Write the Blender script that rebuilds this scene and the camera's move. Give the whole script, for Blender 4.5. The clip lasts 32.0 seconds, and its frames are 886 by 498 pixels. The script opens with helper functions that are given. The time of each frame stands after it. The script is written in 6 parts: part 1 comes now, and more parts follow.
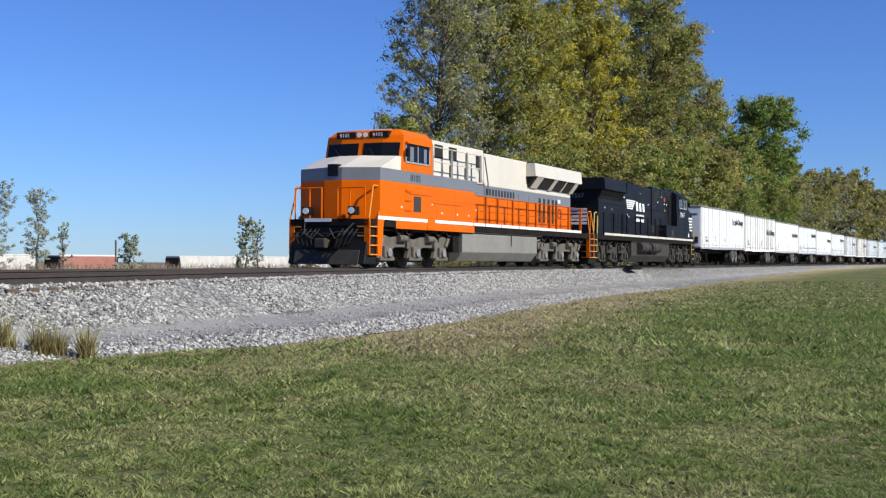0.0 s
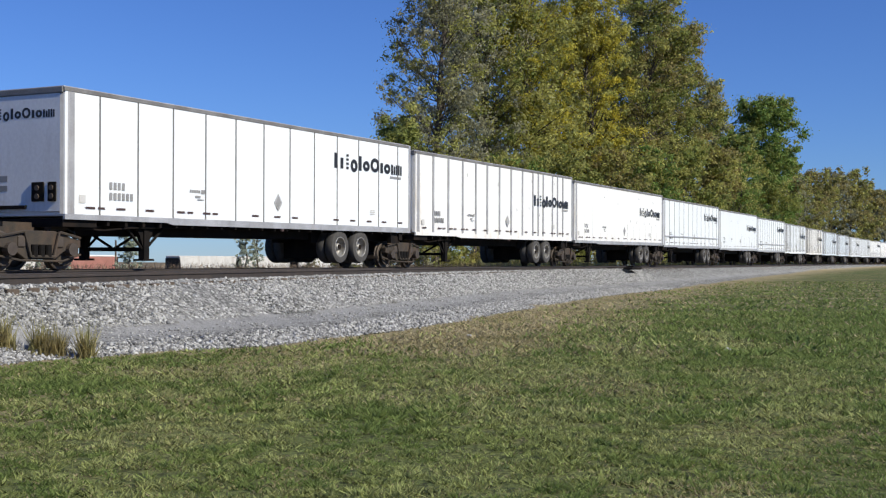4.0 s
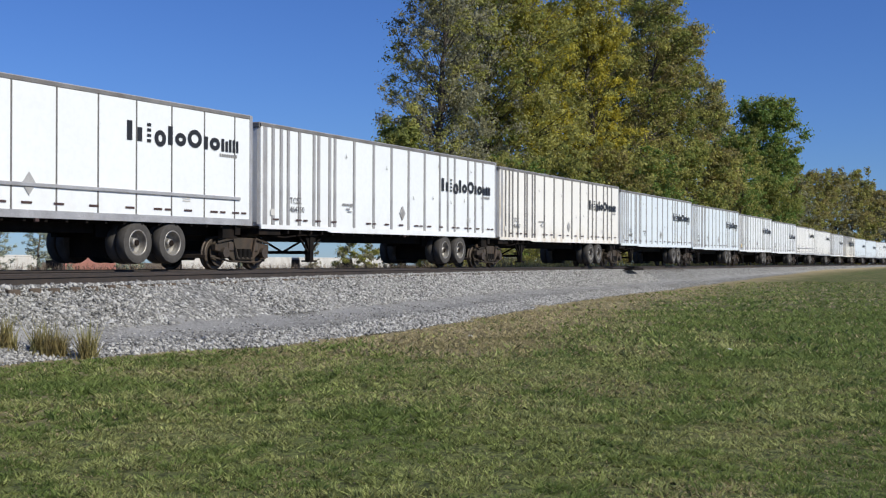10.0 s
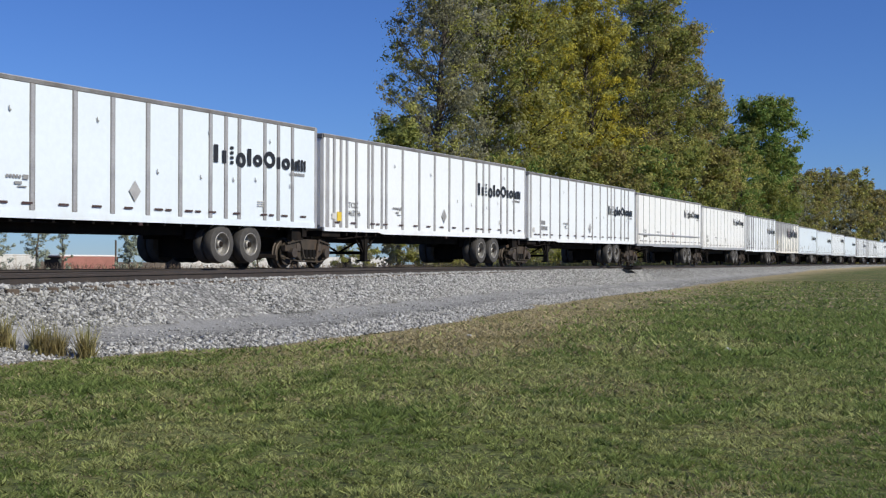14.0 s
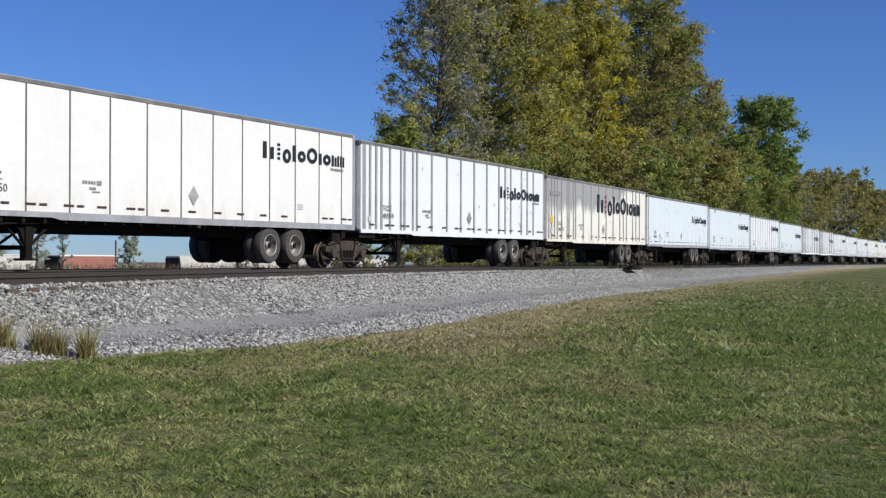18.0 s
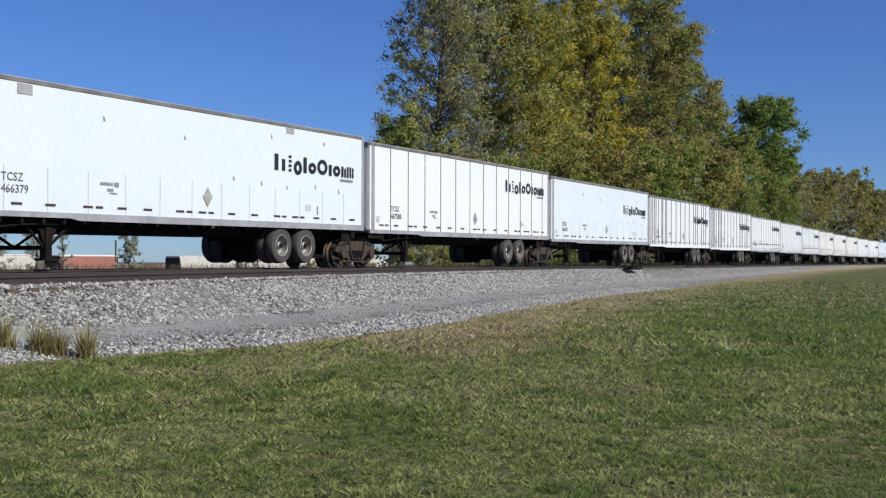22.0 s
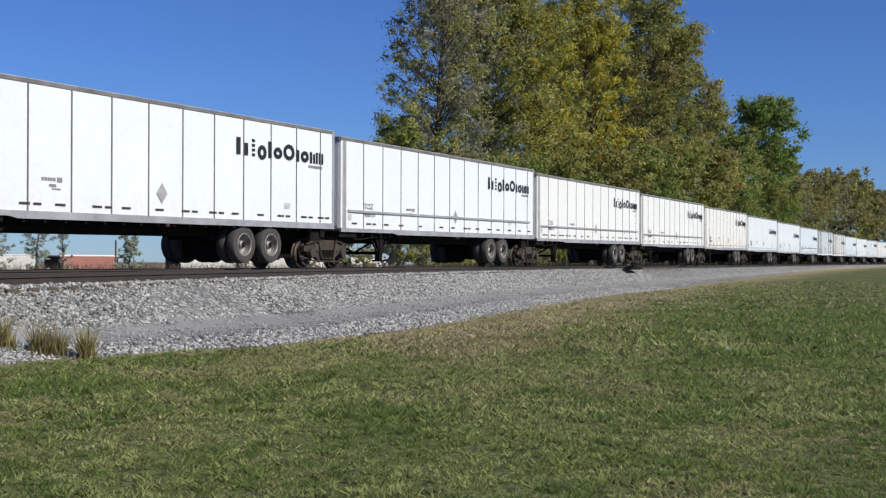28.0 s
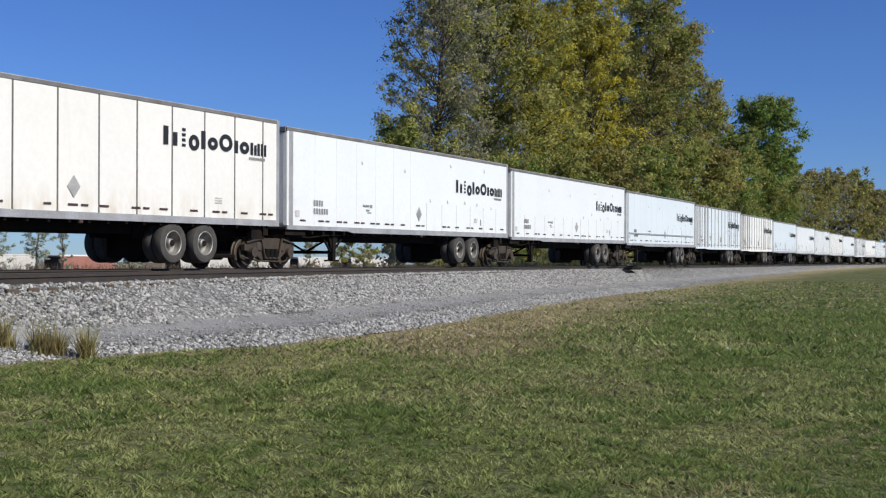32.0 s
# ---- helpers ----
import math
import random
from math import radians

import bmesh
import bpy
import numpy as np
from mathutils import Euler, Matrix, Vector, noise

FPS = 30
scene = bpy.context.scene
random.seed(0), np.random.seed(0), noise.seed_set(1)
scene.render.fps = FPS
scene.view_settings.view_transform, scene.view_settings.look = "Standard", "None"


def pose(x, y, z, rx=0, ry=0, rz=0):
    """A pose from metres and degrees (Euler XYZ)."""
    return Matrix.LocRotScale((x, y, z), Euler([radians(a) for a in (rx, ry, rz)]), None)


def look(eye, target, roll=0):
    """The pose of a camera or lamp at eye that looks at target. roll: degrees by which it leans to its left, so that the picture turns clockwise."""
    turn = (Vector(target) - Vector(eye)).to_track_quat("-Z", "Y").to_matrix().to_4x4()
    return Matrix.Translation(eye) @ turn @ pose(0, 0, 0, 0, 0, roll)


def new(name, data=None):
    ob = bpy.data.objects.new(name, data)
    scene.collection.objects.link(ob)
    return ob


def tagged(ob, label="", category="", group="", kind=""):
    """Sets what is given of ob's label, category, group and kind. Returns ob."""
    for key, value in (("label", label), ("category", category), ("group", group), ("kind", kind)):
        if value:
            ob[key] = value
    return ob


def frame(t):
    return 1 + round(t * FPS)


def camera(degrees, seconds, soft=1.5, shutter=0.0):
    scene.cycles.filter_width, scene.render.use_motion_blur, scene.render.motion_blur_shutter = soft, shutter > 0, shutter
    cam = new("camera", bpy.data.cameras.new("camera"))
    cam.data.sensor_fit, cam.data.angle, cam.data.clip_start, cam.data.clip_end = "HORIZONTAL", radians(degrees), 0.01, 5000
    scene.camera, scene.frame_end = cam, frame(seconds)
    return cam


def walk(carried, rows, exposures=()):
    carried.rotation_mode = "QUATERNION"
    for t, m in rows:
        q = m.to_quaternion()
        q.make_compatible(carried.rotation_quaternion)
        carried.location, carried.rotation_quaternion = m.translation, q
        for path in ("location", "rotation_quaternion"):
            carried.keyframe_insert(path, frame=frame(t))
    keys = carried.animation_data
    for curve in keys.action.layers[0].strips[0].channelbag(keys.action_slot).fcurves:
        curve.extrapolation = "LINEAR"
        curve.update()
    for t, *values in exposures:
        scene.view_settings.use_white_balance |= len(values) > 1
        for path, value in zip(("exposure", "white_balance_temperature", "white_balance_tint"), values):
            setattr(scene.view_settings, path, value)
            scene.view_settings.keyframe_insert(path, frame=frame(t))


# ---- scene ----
cam = camera(41.08, 32.0, soft=1.22)
EYE = Vector((0, 0, 0.297))
FOCAL = 2092.0                     # bearings and heights below are counted on this scale


def aim(yaw, pitch):
    """The camera's pose, turned by small angles (degrees) from its rest."""
    p, a = radians(0.502 + pitch), radians(yaw)
    return look(EYE, EYE + Vector((math.sin(a) * math.cos(p), math.cos(a) * math.cos(p), math.sin(p))), 0.37)


walk(cam, [(0, aim(0, 0)), (6.8, aim(0, 0)), (9.0, aim(-0.077, 0.036)), (9.6, aim(-0.077, 0.036)), (11.0, aim(0, 0)), (32, aim(0, 0))],
     exposures=[(0, 0.26), (1.2, 0.31), (2.4, 0.35), (3.0, 0.31), (3.5, 0.19), (5.0, -0.11), (32, -0.11)])

# ---- light ----
SUN_AZ, SUN_EL = radians(33), radians(36)      # azimuth: degrees from +x towards -y
sun_dir = Vector((math.cos(SUN_AZ) * math.cos(SUN_EL), -math.sin(SUN_AZ) * math.cos(SUN_EL), math.sin(SUN_EL)))
world = bpy.data.worlds.new("sky")
scene.world = world
world.use_nodes = True
wn = world.node_tree.nodes
sky = wn.new("ShaderNodeTexSky")
sky.sky_type, sky.sun_disc = "NISHITA", False
sky.sun_elevation, sky.sun_rotation = SUN_EL, math.atan2(sun_dir.x, sun_dir.y)
sky.air_density, sky.dust_density, sky.ozone_density = 1.0, 0.0, 3.0
wn["Background"].inputs["Strength"].default_value = 0.10
tone = wn.new("ShaderNodeMix")
tone.data_type, tone.blend_type = "RGBA", "MULTIPLY"
tone.inputs["Factor"].default_value, tone.inputs["B"].default_value = 1.0, (0.385, 0.592, 1.07, 1)
world.node_tree.links.new(sky.outputs[0], tone.inputs["A"])
world.node_tree.links.new(tone.outputs["Result"], wn["Background"].inputs[0])
sun = new("sun", bpy.data.lights.new("sun", "SUN"))
sun.data.energy, sun.data.angle, sun.data.color = 5.0, radians(0.5), (1, 0.94, 0.80)
sun.matrix_world = sun_dir.to_track_quat("Z", "Y").to_matrix().to_4x4()

# ---- the line of the track ----
TH0, BEND, BEND2 = radians(63.85), 8.32e-4, -4.29e-6
S_MIN, S_MAX, DS = -700.0, 900.0, 1.0


def heading(s):
    k = max(-40.0, min(225.0, s))
    return TH0 + BEND * k + BEND2 * k * k


_ss = np.arange(S_MIN, S_MAX + DS, DS)
_th = np.array([heading(s) for s in _ss])
_i0 = int(-S_MIN / DS)
_cx = np.concatenate([[0], np.cumsum((np.cos(_th[1:]) + np.cos(_th[:-1])) / 2 * DS)])
_cy = np.concatenate([[0], np.cumsum((np.sin(_th[1:]) + np.sin(_th[:-1])) / 2 * DS)])
_cx += -3.70 - _cx[_i0]
_cy += 37.97 - _cy[_i0]


def spot(s, n=0.0):
    """Ground position at s metres along the main track, n metres off its centre towards the camera."""
    x, y, th = np.interp(s, _ss, _cx), np.interp(s, _ss, _cy), np.interp(s, _ss, _th)
    return x + np.sin(th) * n, y - np.cos(th) * n


def along(X, Y):
    """s and n of ground positions (arrays)."""
    s = (X - _cx[_i0]) * math.cos(TH0) + (Y - _cy[_i0]) * math.sin(TH0)
    for _ in range(12):
        th = np.interp(s, _ss, _th)
        s = s + (X - np.interp(s, _ss, _cx)) * np.cos(th) + (Y - np.interp(s, _ss, _cy)) * np.sin(th)
    th = np.interp(s, _ss, _th)
    n = (X - np.interp(s, _ss, _cx)) * np.sin(th) - (Y - np.interp(s, _ss, _cy)) * np.cos(th)
    return s, n


def siding(s):
    """How far the siding's centre lies from the main track's, towards the camera."""
    s = np.asarray(s, float)
    k = np.clip(27 - s, 0, 49)
    return 0.00261 * k * k + np.clip(-22 - s, 0, 60) * 0.255


def grass_edge(s):
    return np.interp(s, [-92.3, -61.7, -30.8, -20.7, -16.7, -11.7, -6.7, -2.6, 5.5, 15.6, 45.7, 71.8, 99.8, 900],
                     [28.4, 20.8, 10.4, 8.23, 9.27, 8.99, 8.23, 7.38, 6.06, 5.01, 3.69, 2.74, 2.08, 1.9])


def ground_z(s, n):
    """Height of the ground at (s, n); the top of the rails is 0."""
    e1 = np.maximum(siding(s) + 1.18, 1.66)
    ng = np.maximum(grass_edge(s), e1 + 0.9)
    low = np.interp(s, [-20, 25, 60, 200], [-1.094, -1.094, -0.881, -0.575])
    e2 = e1 + (ng - e1) * 0.42
    mid = low * 0.78
    near = np.where(n < e1, -0.17, np.where(n < e2, -0.17 + (mid + 0.17) * (n - e1) / (e2 - e1),
                    np.where(n < ng, mid + (low - mid) * (n - e2) / (ng - e2), low)))
    m = -n
    far = np.interp(m, [0, 1.9, 3.6, 12, 50, 400], [-0.17, -0.17, -0.575, -0.65, -4.08, -4.27])
    return np.where(n > 0, near, far)


# ---- materials ----
def material(name, base, rough=0.6, metal=0.0, scale=6.0, vary=0.25, tint=None, fine=60.0, bump=0.1, bump_d=0.01, stain=None, stain_amt=0.0,
             stain_scale=1.2, island=0.0, obj=0.0, spec=0.5):
    """A node material: base colour varied at two scales, optional stain, a fine bump; island / obj vary it from piece to piece."""
    m = bpy.data.materials.new(name)
    m.use_nodes = True
    nt = m.node_tree
    nd, ln = nt.nodes, nt.links
    b = nd["Principled BSDF"]
    b.inputs["Roughness"].default_value, b.inputs["Metallic"].default_value = rough, metal
    b.inputs["Specular IOR Level"].default_value = spec
    tc = nd.new("ShaderNodeTexCoord")
    n1 = nd.new("ShaderNodeTexNoise")
    n1.inputs["Scale"].default_value, n1.inputs["Detail"].default_value = scale, 5
    ln.new(tc.outputs["Object"], n1.inputs["Vector"])
    n2 = nd.new("ShaderNodeTexNoise")
    n2.inputs["Scale"].default_value, n2.inputs["Detail"].default_value = fine, 3
    ln.new(tc.outputs["Object"], n2.inputs["Vector"])
    mix = nd.new("ShaderNodeMix")
    mix.data_type = "RGBA"
    t2 = tint or tuple(c * (1 - vary) for c in base)
    mix.inputs["A"].default_value, mix.inputs["B"].default_value = (*base, 1), (*t2, 1)
    ramp = nd.new("ShaderNodeMapRange")
    ramp.inputs["From Min"].default_value, ramp.inputs["From Max"].default_value = 0.35, 0.7
    ln.new(n1.outputs["Fac"], ramp.inputs["Value"])
    ln.new(ramp.outputs[0], mix.inputs["Factor"])
    out = mix.outputs["Result"]
    hsv = nd.new("ShaderNodeHueSaturation")
    mr = nd.new("ShaderNodeMapRange")
    mr.inputs["To Min"].default_value, mr.inputs["To Max"].default_value = 1 - vary * 0.6, 1 + vary * 0.6
    mr.inputs["From Min"].default_value, mr.inputs["From Max"].default_value = 0.3, 0.7
    ln.new(n2.outputs["Fac"], mr.inputs["Value"])
    val = mr.outputs[0]
    for src, amt in (("island", island), ("obj", obj)):
        if amt:
            if src == "island":
                g = nd.new("ShaderNodeNewGeometry").outputs["Random Per Island"]
            else:
                g = nd.new("ShaderNodeObjectInfo").outputs["Random"]
            r = nd.new("ShaderNodeMapRange")
            r.inputs["To Min"].default_value, r.inputs["To Max"].default_value = 1 - amt, 1 + amt
            ln.new(g, r.inputs["Value"])
            mu = nd.new("ShaderNodeMath")
            mu.operation = "MULTIPLY"
            ln.new(val, mu.inputs[0])
            ln.new(r.outputs[0], mu.inputs[1])
            val = mu.outputs[0]
    ln.new(val, hsv.inputs["Value"])
    ln.new(out, hsv.inputs["Color"])
    out = hsv.outputs[0]
    if stain:
        n3 = nd.new("ShaderNodeTexNoise")
        n3.inputs["Scale"].default_value, n3.inputs["Detail"].default_value, n3.inputs["Roughness"].default_value = stain_scale, 8, 0.7
        mp = nd.new("ShaderNodeMapping")
        mp.inputs["Scale"].default_value = (1, 1, 0.25)
        ln.new(tc.outputs["Object"], mp.inputs[0])
        ln.new(mp.outputs[0], n3.inputs["Vector"])
        r3 = nd.new("ShaderNodeMapRange")
        r3.inputs["From Min"].default_value, r3.inputs["From Max"].default_value = 0.5, 0.78
        r3.inputs["To Max"].default_value = stain_amt
        ln.new(n3.outputs["Fac"], r3.inputs["Value"])
        mx = nd.new("ShaderNodeMix")
        mx.data_type = "RGBA"
        mx.inputs["B"].default_value = (*stain, 1)
        ln.new(r3.outputs[0], mx.inputs["Factor"])
        ln.new(out, mx.inputs["A"])
        out = mx.outputs["Result"]
    ln.new(out, b.inputs["Base Color"])
    if bump:
        bp = nd.new("ShaderNodeBump")
        bp.inputs["Strength"].default_value, bp.inputs["Distance"].default_value = bump, bump_d
        ln.new(n2.outputs["Fac"], bp.inputs["Height"])
        ln.new(bp.outputs[0], b.inputs["Normal"])
    return m


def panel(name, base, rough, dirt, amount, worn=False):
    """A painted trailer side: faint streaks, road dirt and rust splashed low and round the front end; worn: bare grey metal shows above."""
    m = material(name, base, rough, 0, 0.5, 0.04, fine=9, bump=0.04)
    nd, ln = m.node_tree.nodes, m.node_tree.links
    b = nd["Principled BSDF"]
    col = b.inputs["Base Color"].links[0].from_socket
    tc = nd.new("ShaderNodeTexCoord")
    xyz = nd.new("ShaderNodeSeparateXYZ")
    ln.new(tc.outputs["Object"], xyz.inputs[0])

    def streak(scale, sx, sz):
        mp = nd.new("ShaderNodeMapping")
        mp.inputs["Scale"].default_value = (sx, 1, sz)
        ln.new(tc.outputs["Object"], mp.inputs[0])
        n = nd.new("ShaderNodeTexNoise")
        n.inputs["Scale"].default_value, n.inputs["Detail"].default_value, n.inputs["Roughness"].default_value = scale, 7, 0.65
        ln.new(mp.outputs[0], n.inputs["Vector"])
        return n.outputs["Fac"]

    def ranged(v, a, z, lo, hi):
        r = nd.new("ShaderNodeMapRange")
        for k, x in zip(("From Min", "From Max", "To Min", "To Max"), (a, z, lo, hi)):
            r.inputs[k].default_value = x
        ln.new(v, r.inputs["Value"])
        return r.outputs[0]

    def calc(op, a, c):
        x = nd.new("ShaderNodeMath")
        x.operation = op
        for i, v in enumerate((a, c)):
            if isinstance(v, (int, float)):
                x.inputs[i].default_value = v
            else:
                ln.new(v, x.inputs[i])
        return x.outputs[0]

    def lay(fac, c):
        nonlocal col
        x = nd.new("ShaderNodeMix")
        x.data_type = "RGBA"
        ln.new(fac, x.inputs["Factor"])
        ln.new(col, x.inputs["A"])
        x.inputs["B"].default_value = (*c, 1)
        col = x.outputs["Result"]

    if worn:
        edge = calc("ADD", calc("SUBTRACT", xyz.outputs["Z"], 2.62), calc("ADD", ranged(streak(0.8, 1.0, 0.12), 0.3, 0.7, -0.45, 0.45), ranged(xyz.outputs["X"], 8.5, 13.5, 0.0, -1.3)))
        lay(calc("MULTIPLY", ranged(edge, -0.1, 0.3, 0.0, 1.0), ranged(streak(2.2, 1.0, 0.1), 0.3, 0.75, 1.0, 0.8)), (0.30, 0.30, 0.305))
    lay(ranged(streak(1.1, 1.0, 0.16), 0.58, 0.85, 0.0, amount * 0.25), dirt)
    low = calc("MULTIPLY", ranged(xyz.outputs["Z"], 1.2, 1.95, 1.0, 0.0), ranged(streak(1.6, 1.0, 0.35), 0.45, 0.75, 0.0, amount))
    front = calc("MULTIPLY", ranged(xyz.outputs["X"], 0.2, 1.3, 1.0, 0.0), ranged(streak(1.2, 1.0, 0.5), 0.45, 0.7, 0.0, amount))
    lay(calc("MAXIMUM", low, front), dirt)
    ln.new(col, b.inputs["Base Color"])
    return m


RUST = (0.16, 0.08, 0.045)
M = {}
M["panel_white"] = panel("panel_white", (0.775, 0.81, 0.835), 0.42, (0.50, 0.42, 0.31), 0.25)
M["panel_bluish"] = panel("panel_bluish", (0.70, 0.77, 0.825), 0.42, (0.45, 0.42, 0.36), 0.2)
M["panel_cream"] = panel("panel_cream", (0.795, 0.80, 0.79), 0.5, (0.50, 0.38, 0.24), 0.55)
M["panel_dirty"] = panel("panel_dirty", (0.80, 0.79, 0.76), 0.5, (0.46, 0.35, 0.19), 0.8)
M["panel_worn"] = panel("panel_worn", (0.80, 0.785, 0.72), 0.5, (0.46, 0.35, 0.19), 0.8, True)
M["front_grey"] = material("front_grey", (0.76, 0.77, 0.78), 0.5, 0, 0.8, 0.08, fine=12, bump=0.05, stain=(0.25, 0.2, 0.16), stain_amt=0.4)
M["aluminium"] = material("aluminium", (0.50, 0.50, 0.51), 0.45, 0.35, 2, 0.25, fine=30, bump=0.08, stain=(0.16, 0.13, 0.11), stain_amt=0.5)
M["aluminium_dark"] = material("aluminium_dark", (0.22, 0.215, 0.21), 0.6, 0.2, 2, 0.3, fine=30, bump=0.1, stain=(0.1, 0.07, 0.05), stain_amt=0.6)
M["seam"] = material("seam", (0.17, 0.165, 0.16), 0.6, 0.2, 3, 0.3, bump=0)
M["rib"] = material("rib", (0.40, 0.40, 0.41), 0.5, 0.2, 2, 0.2, fine=30, bump=0.05, stain=(0.2, 0.15, 0.1), stain_amt=0.5)
M["black_paint"] = material("black_paint", (0.012, 0.012, 0.012), 0.6, 0, 2, 0.3, fine=20, bump=0.03, spec=0.2)
M["mark_black"] = material("mark_black", (0.02, 0.02, 0.022), 0.5, 0, 3, 0.2, bump=0)
M["mark_grey"] = material("mark_grey", (0.28, 0.28, 0.28), 0.6, 0, 3, 0.2, bump=0)
M["mark_red"] = material("mark_red", (0.32, 0.05, 0.04), 0.5, 0, 3, 0.2, bump=0)
M["mark_tape"] = material("mark_tape", (0.07, 0.04, 0.035), 0.5, 0, 3, 0.2, bump=0)
M["placard"] = material("placard", (0.42, 0.42, 0.42), 0.6, 0.1, 3, 0.25, bump=0)
M["mark_serial"] = material("mark_serial", (0.13, 0.13, 0.13), 0.6, 0, 3, 0.2, bump=0)
M["notice"] = material("notice", (0.56, 0.55, 0.53), 0.6, 0, 3, 0.15, bump=0)
M["rear_white"] = material("rear_white", (0.72, 0.72, 0.71), 0.5, 0, 1.5, 0.1, fine=20, bump=0.05, stain=(0.3, 0.22, 0.15), stain_amt=0.6)
M["mark_white"] = material("mark_white", (0.78, 0.78, 0.78), 0.5, 0, 3, 0.08, bump=0)
M["mark_yellow"] = material("mark_yellow", (0.7, 0.5, 0.06), 0.5, 0, 3, 0.1, bump=0)
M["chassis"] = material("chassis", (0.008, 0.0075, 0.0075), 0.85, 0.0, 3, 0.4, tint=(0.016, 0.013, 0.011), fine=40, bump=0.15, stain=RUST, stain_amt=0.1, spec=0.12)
M["tyre"] = material("tyre", (0.045, 0.043, 0.041), 0.85, 0, 5, 0.3, tint=(0.075, 0.07, 0.065), fine=60, bump=0.2)
M["rim"] = material("rim", (0.36, 0.35, 0.33), 0.45, 0.3, 6, 0.35, fine=60, bump=0.1, stain=(0.12, 0.09, 0.065), stain_amt=0.9, stain_scale=5)
M["bogie"] = material("bogie", (0.035, 0.029, 0.023), 0.8, 0.05, 5, 0.4, tint=(0.06, 0.045, 0.031), fine=50, bump=0.2, stain=RUST, stain_amt=0.5)
M["wheel_steel"] = material("wheel_steel", (0.10, 0.08, 0.065), 0.6, 0.4, 4, 0.3, fine=50, bump=0.1)
M["rail"] = material("rail", (0.05, 0.038, 0.031), 0.8, 0.0, 4, 0.35, tint=(0.03, 0.026, 0.024), fine=40, bump=0.2)
M["tie"] = material("tie", (0.10, 0.075, 0.055), 0.9, 0, 4, 0.4, tint=(0.06, 0.05, 0.042), fine=40, bump=0.4, obj=0.3)
M["stone"] = material("stone", (0.345, 0.345, 0.335), 0.9, 0, 9, 0.3, tint=(0.27, 0.268, 0.26), fine=60, bump=0.3, island=0.66)
M["stone_dark"] = material("stone_dark", (0.14, 0.12, 0.10), 0.9, 0, 9, 0.3, tint=(0.22, 0.2, 0.18), fine=60, bump=0.3, island=0.45)
M["grass_blade"] = material("grass_blade", (0.262, 0.305, 0.103), 0.6, 0, 0.6, 0.45, tint=(0.355, 0.366, 0.154), fine=7, bump=0, island=0.65, spec=0.2)
M["grass_deep"] = material("grass_deep", (0.165, 0.225, 0.065), 0.6, 0, 0.8, 0.3, tint=(0.225, 0.28, 0.085), fine=5, bump=0, island=0.35, spec=0.2)
M["grass_tuft"] = material("grass_tuft", (0.27, 0.31, 0.12), 0.6, 0, 0.8, 0.2, tint=(0.35, 0.36, 0.14), fine=5, bump=0, island=0.3, spec=0.2)
M["grass_dry"] = material("grass_dry", (0.47, 0.40, 0.245), 0.8, 0, 0.5, 0.2, tint=(0.34, 0.30, 0.15), fine=4, bump=0, island=0.32, spec=0.2)
M["weed"] = material("weed", (0.36, 0.37, 0.15), 0.8, 0, 1, 0.3, tint=(0.30, 0.21, 0.11), fine=5, bump=0, island=0.5, spec=0.2)
M["weed_brown"] = material("weed_brown", (0.30, 0.225, 0.155), 0.9, 0, 1, 0.3, tint=(0.20, 0.15, 0.105), fine=5, bump=0, island=0.5, spec=0.2)
M["bark"] = material("bark", (0.12, 0.10, 0.08), 0.9, 0, 3, 0.4, fine=25, bump=0.6, bump_d=0.03)
for _n, _a, _b in (("leaf_olive", (0.34, 0.355, 0.105), (0.44, 0.415, 0.135)), ("leaf_yellow", (0.53, 0.45, 0.06), (0.42, 0.39, 0.08)),
                   ("leaf_green", (0.155, 0.26, 0.068), (0.235, 0.30, 0.078)), ("leaf_brown", (0.28, 0.27, 0.10), (0.34, 0.27, 0.11)),
                   ("leaf_dark", (0.205, 0.25, 0.07), (0.30, 0.315, 0.087)), ("leaf_grey", (0.36, 0.35, 0.24), (0.30, 0.30, 0.17)), ("leaf_pale", (0.47, 0.52, 0.42), (0.40, 0.44, 0.34))):
    M[_n] = material(_n, _a, 0.65, 0, 0.22, 0.2, tint=_b, fine=2.0, bump=0, island=0.26, spec=0.2)
M["orange"] = material("orange", (0.72, 0.128, 0.0), 0.45, 0, 1.2, 0.08, fine=14, bump=0.03, stain=(0.42, 0.08, 0.0), stain_amt=0.3, spec=0.12)
M["loco_grey"] = material("loco_grey", (0.17, 0.18, 0.20), 0.35, 0, 1.2, 0.08, fine=14, bump=0.03)
M["loco_cream"] = material("loco_cream", (0.63, 0.595, 0.515), 0.4, 0, 1.2, 0.06, fine=14, bump=0.03, stain=(0.4, 0.35, 0.28), stain_amt=0.3)
M["loco_black"] = material("loco_black", (0.006, 0.006, 0.0085), 0.5, 0, 1.2, 0.3, tint=(0.011, 0.011, 0.012), fine=14, bump=0.04, stain=(0.03, 0.025, 0.022), stain_amt=0.3, spec=0.2)
M["truck_grey"] = material("truck_grey", (0.23, 0.225, 0.20), 0.6, 0, 0.8, 0.14, fine=8, bump=0.04, stain=(0.10, 0.088, 0.07), stain_amt=0.45, stain_scale=0.9)
M["truck_dirty"] = material("truck_dirty", (0.042, 0.036, 0.03), 0.8, 0, 3, 0.35, fine=30, bump=0.15, stain=(0.02, 0.017, 0.014), stain_amt=0.6, stain_scale=3)
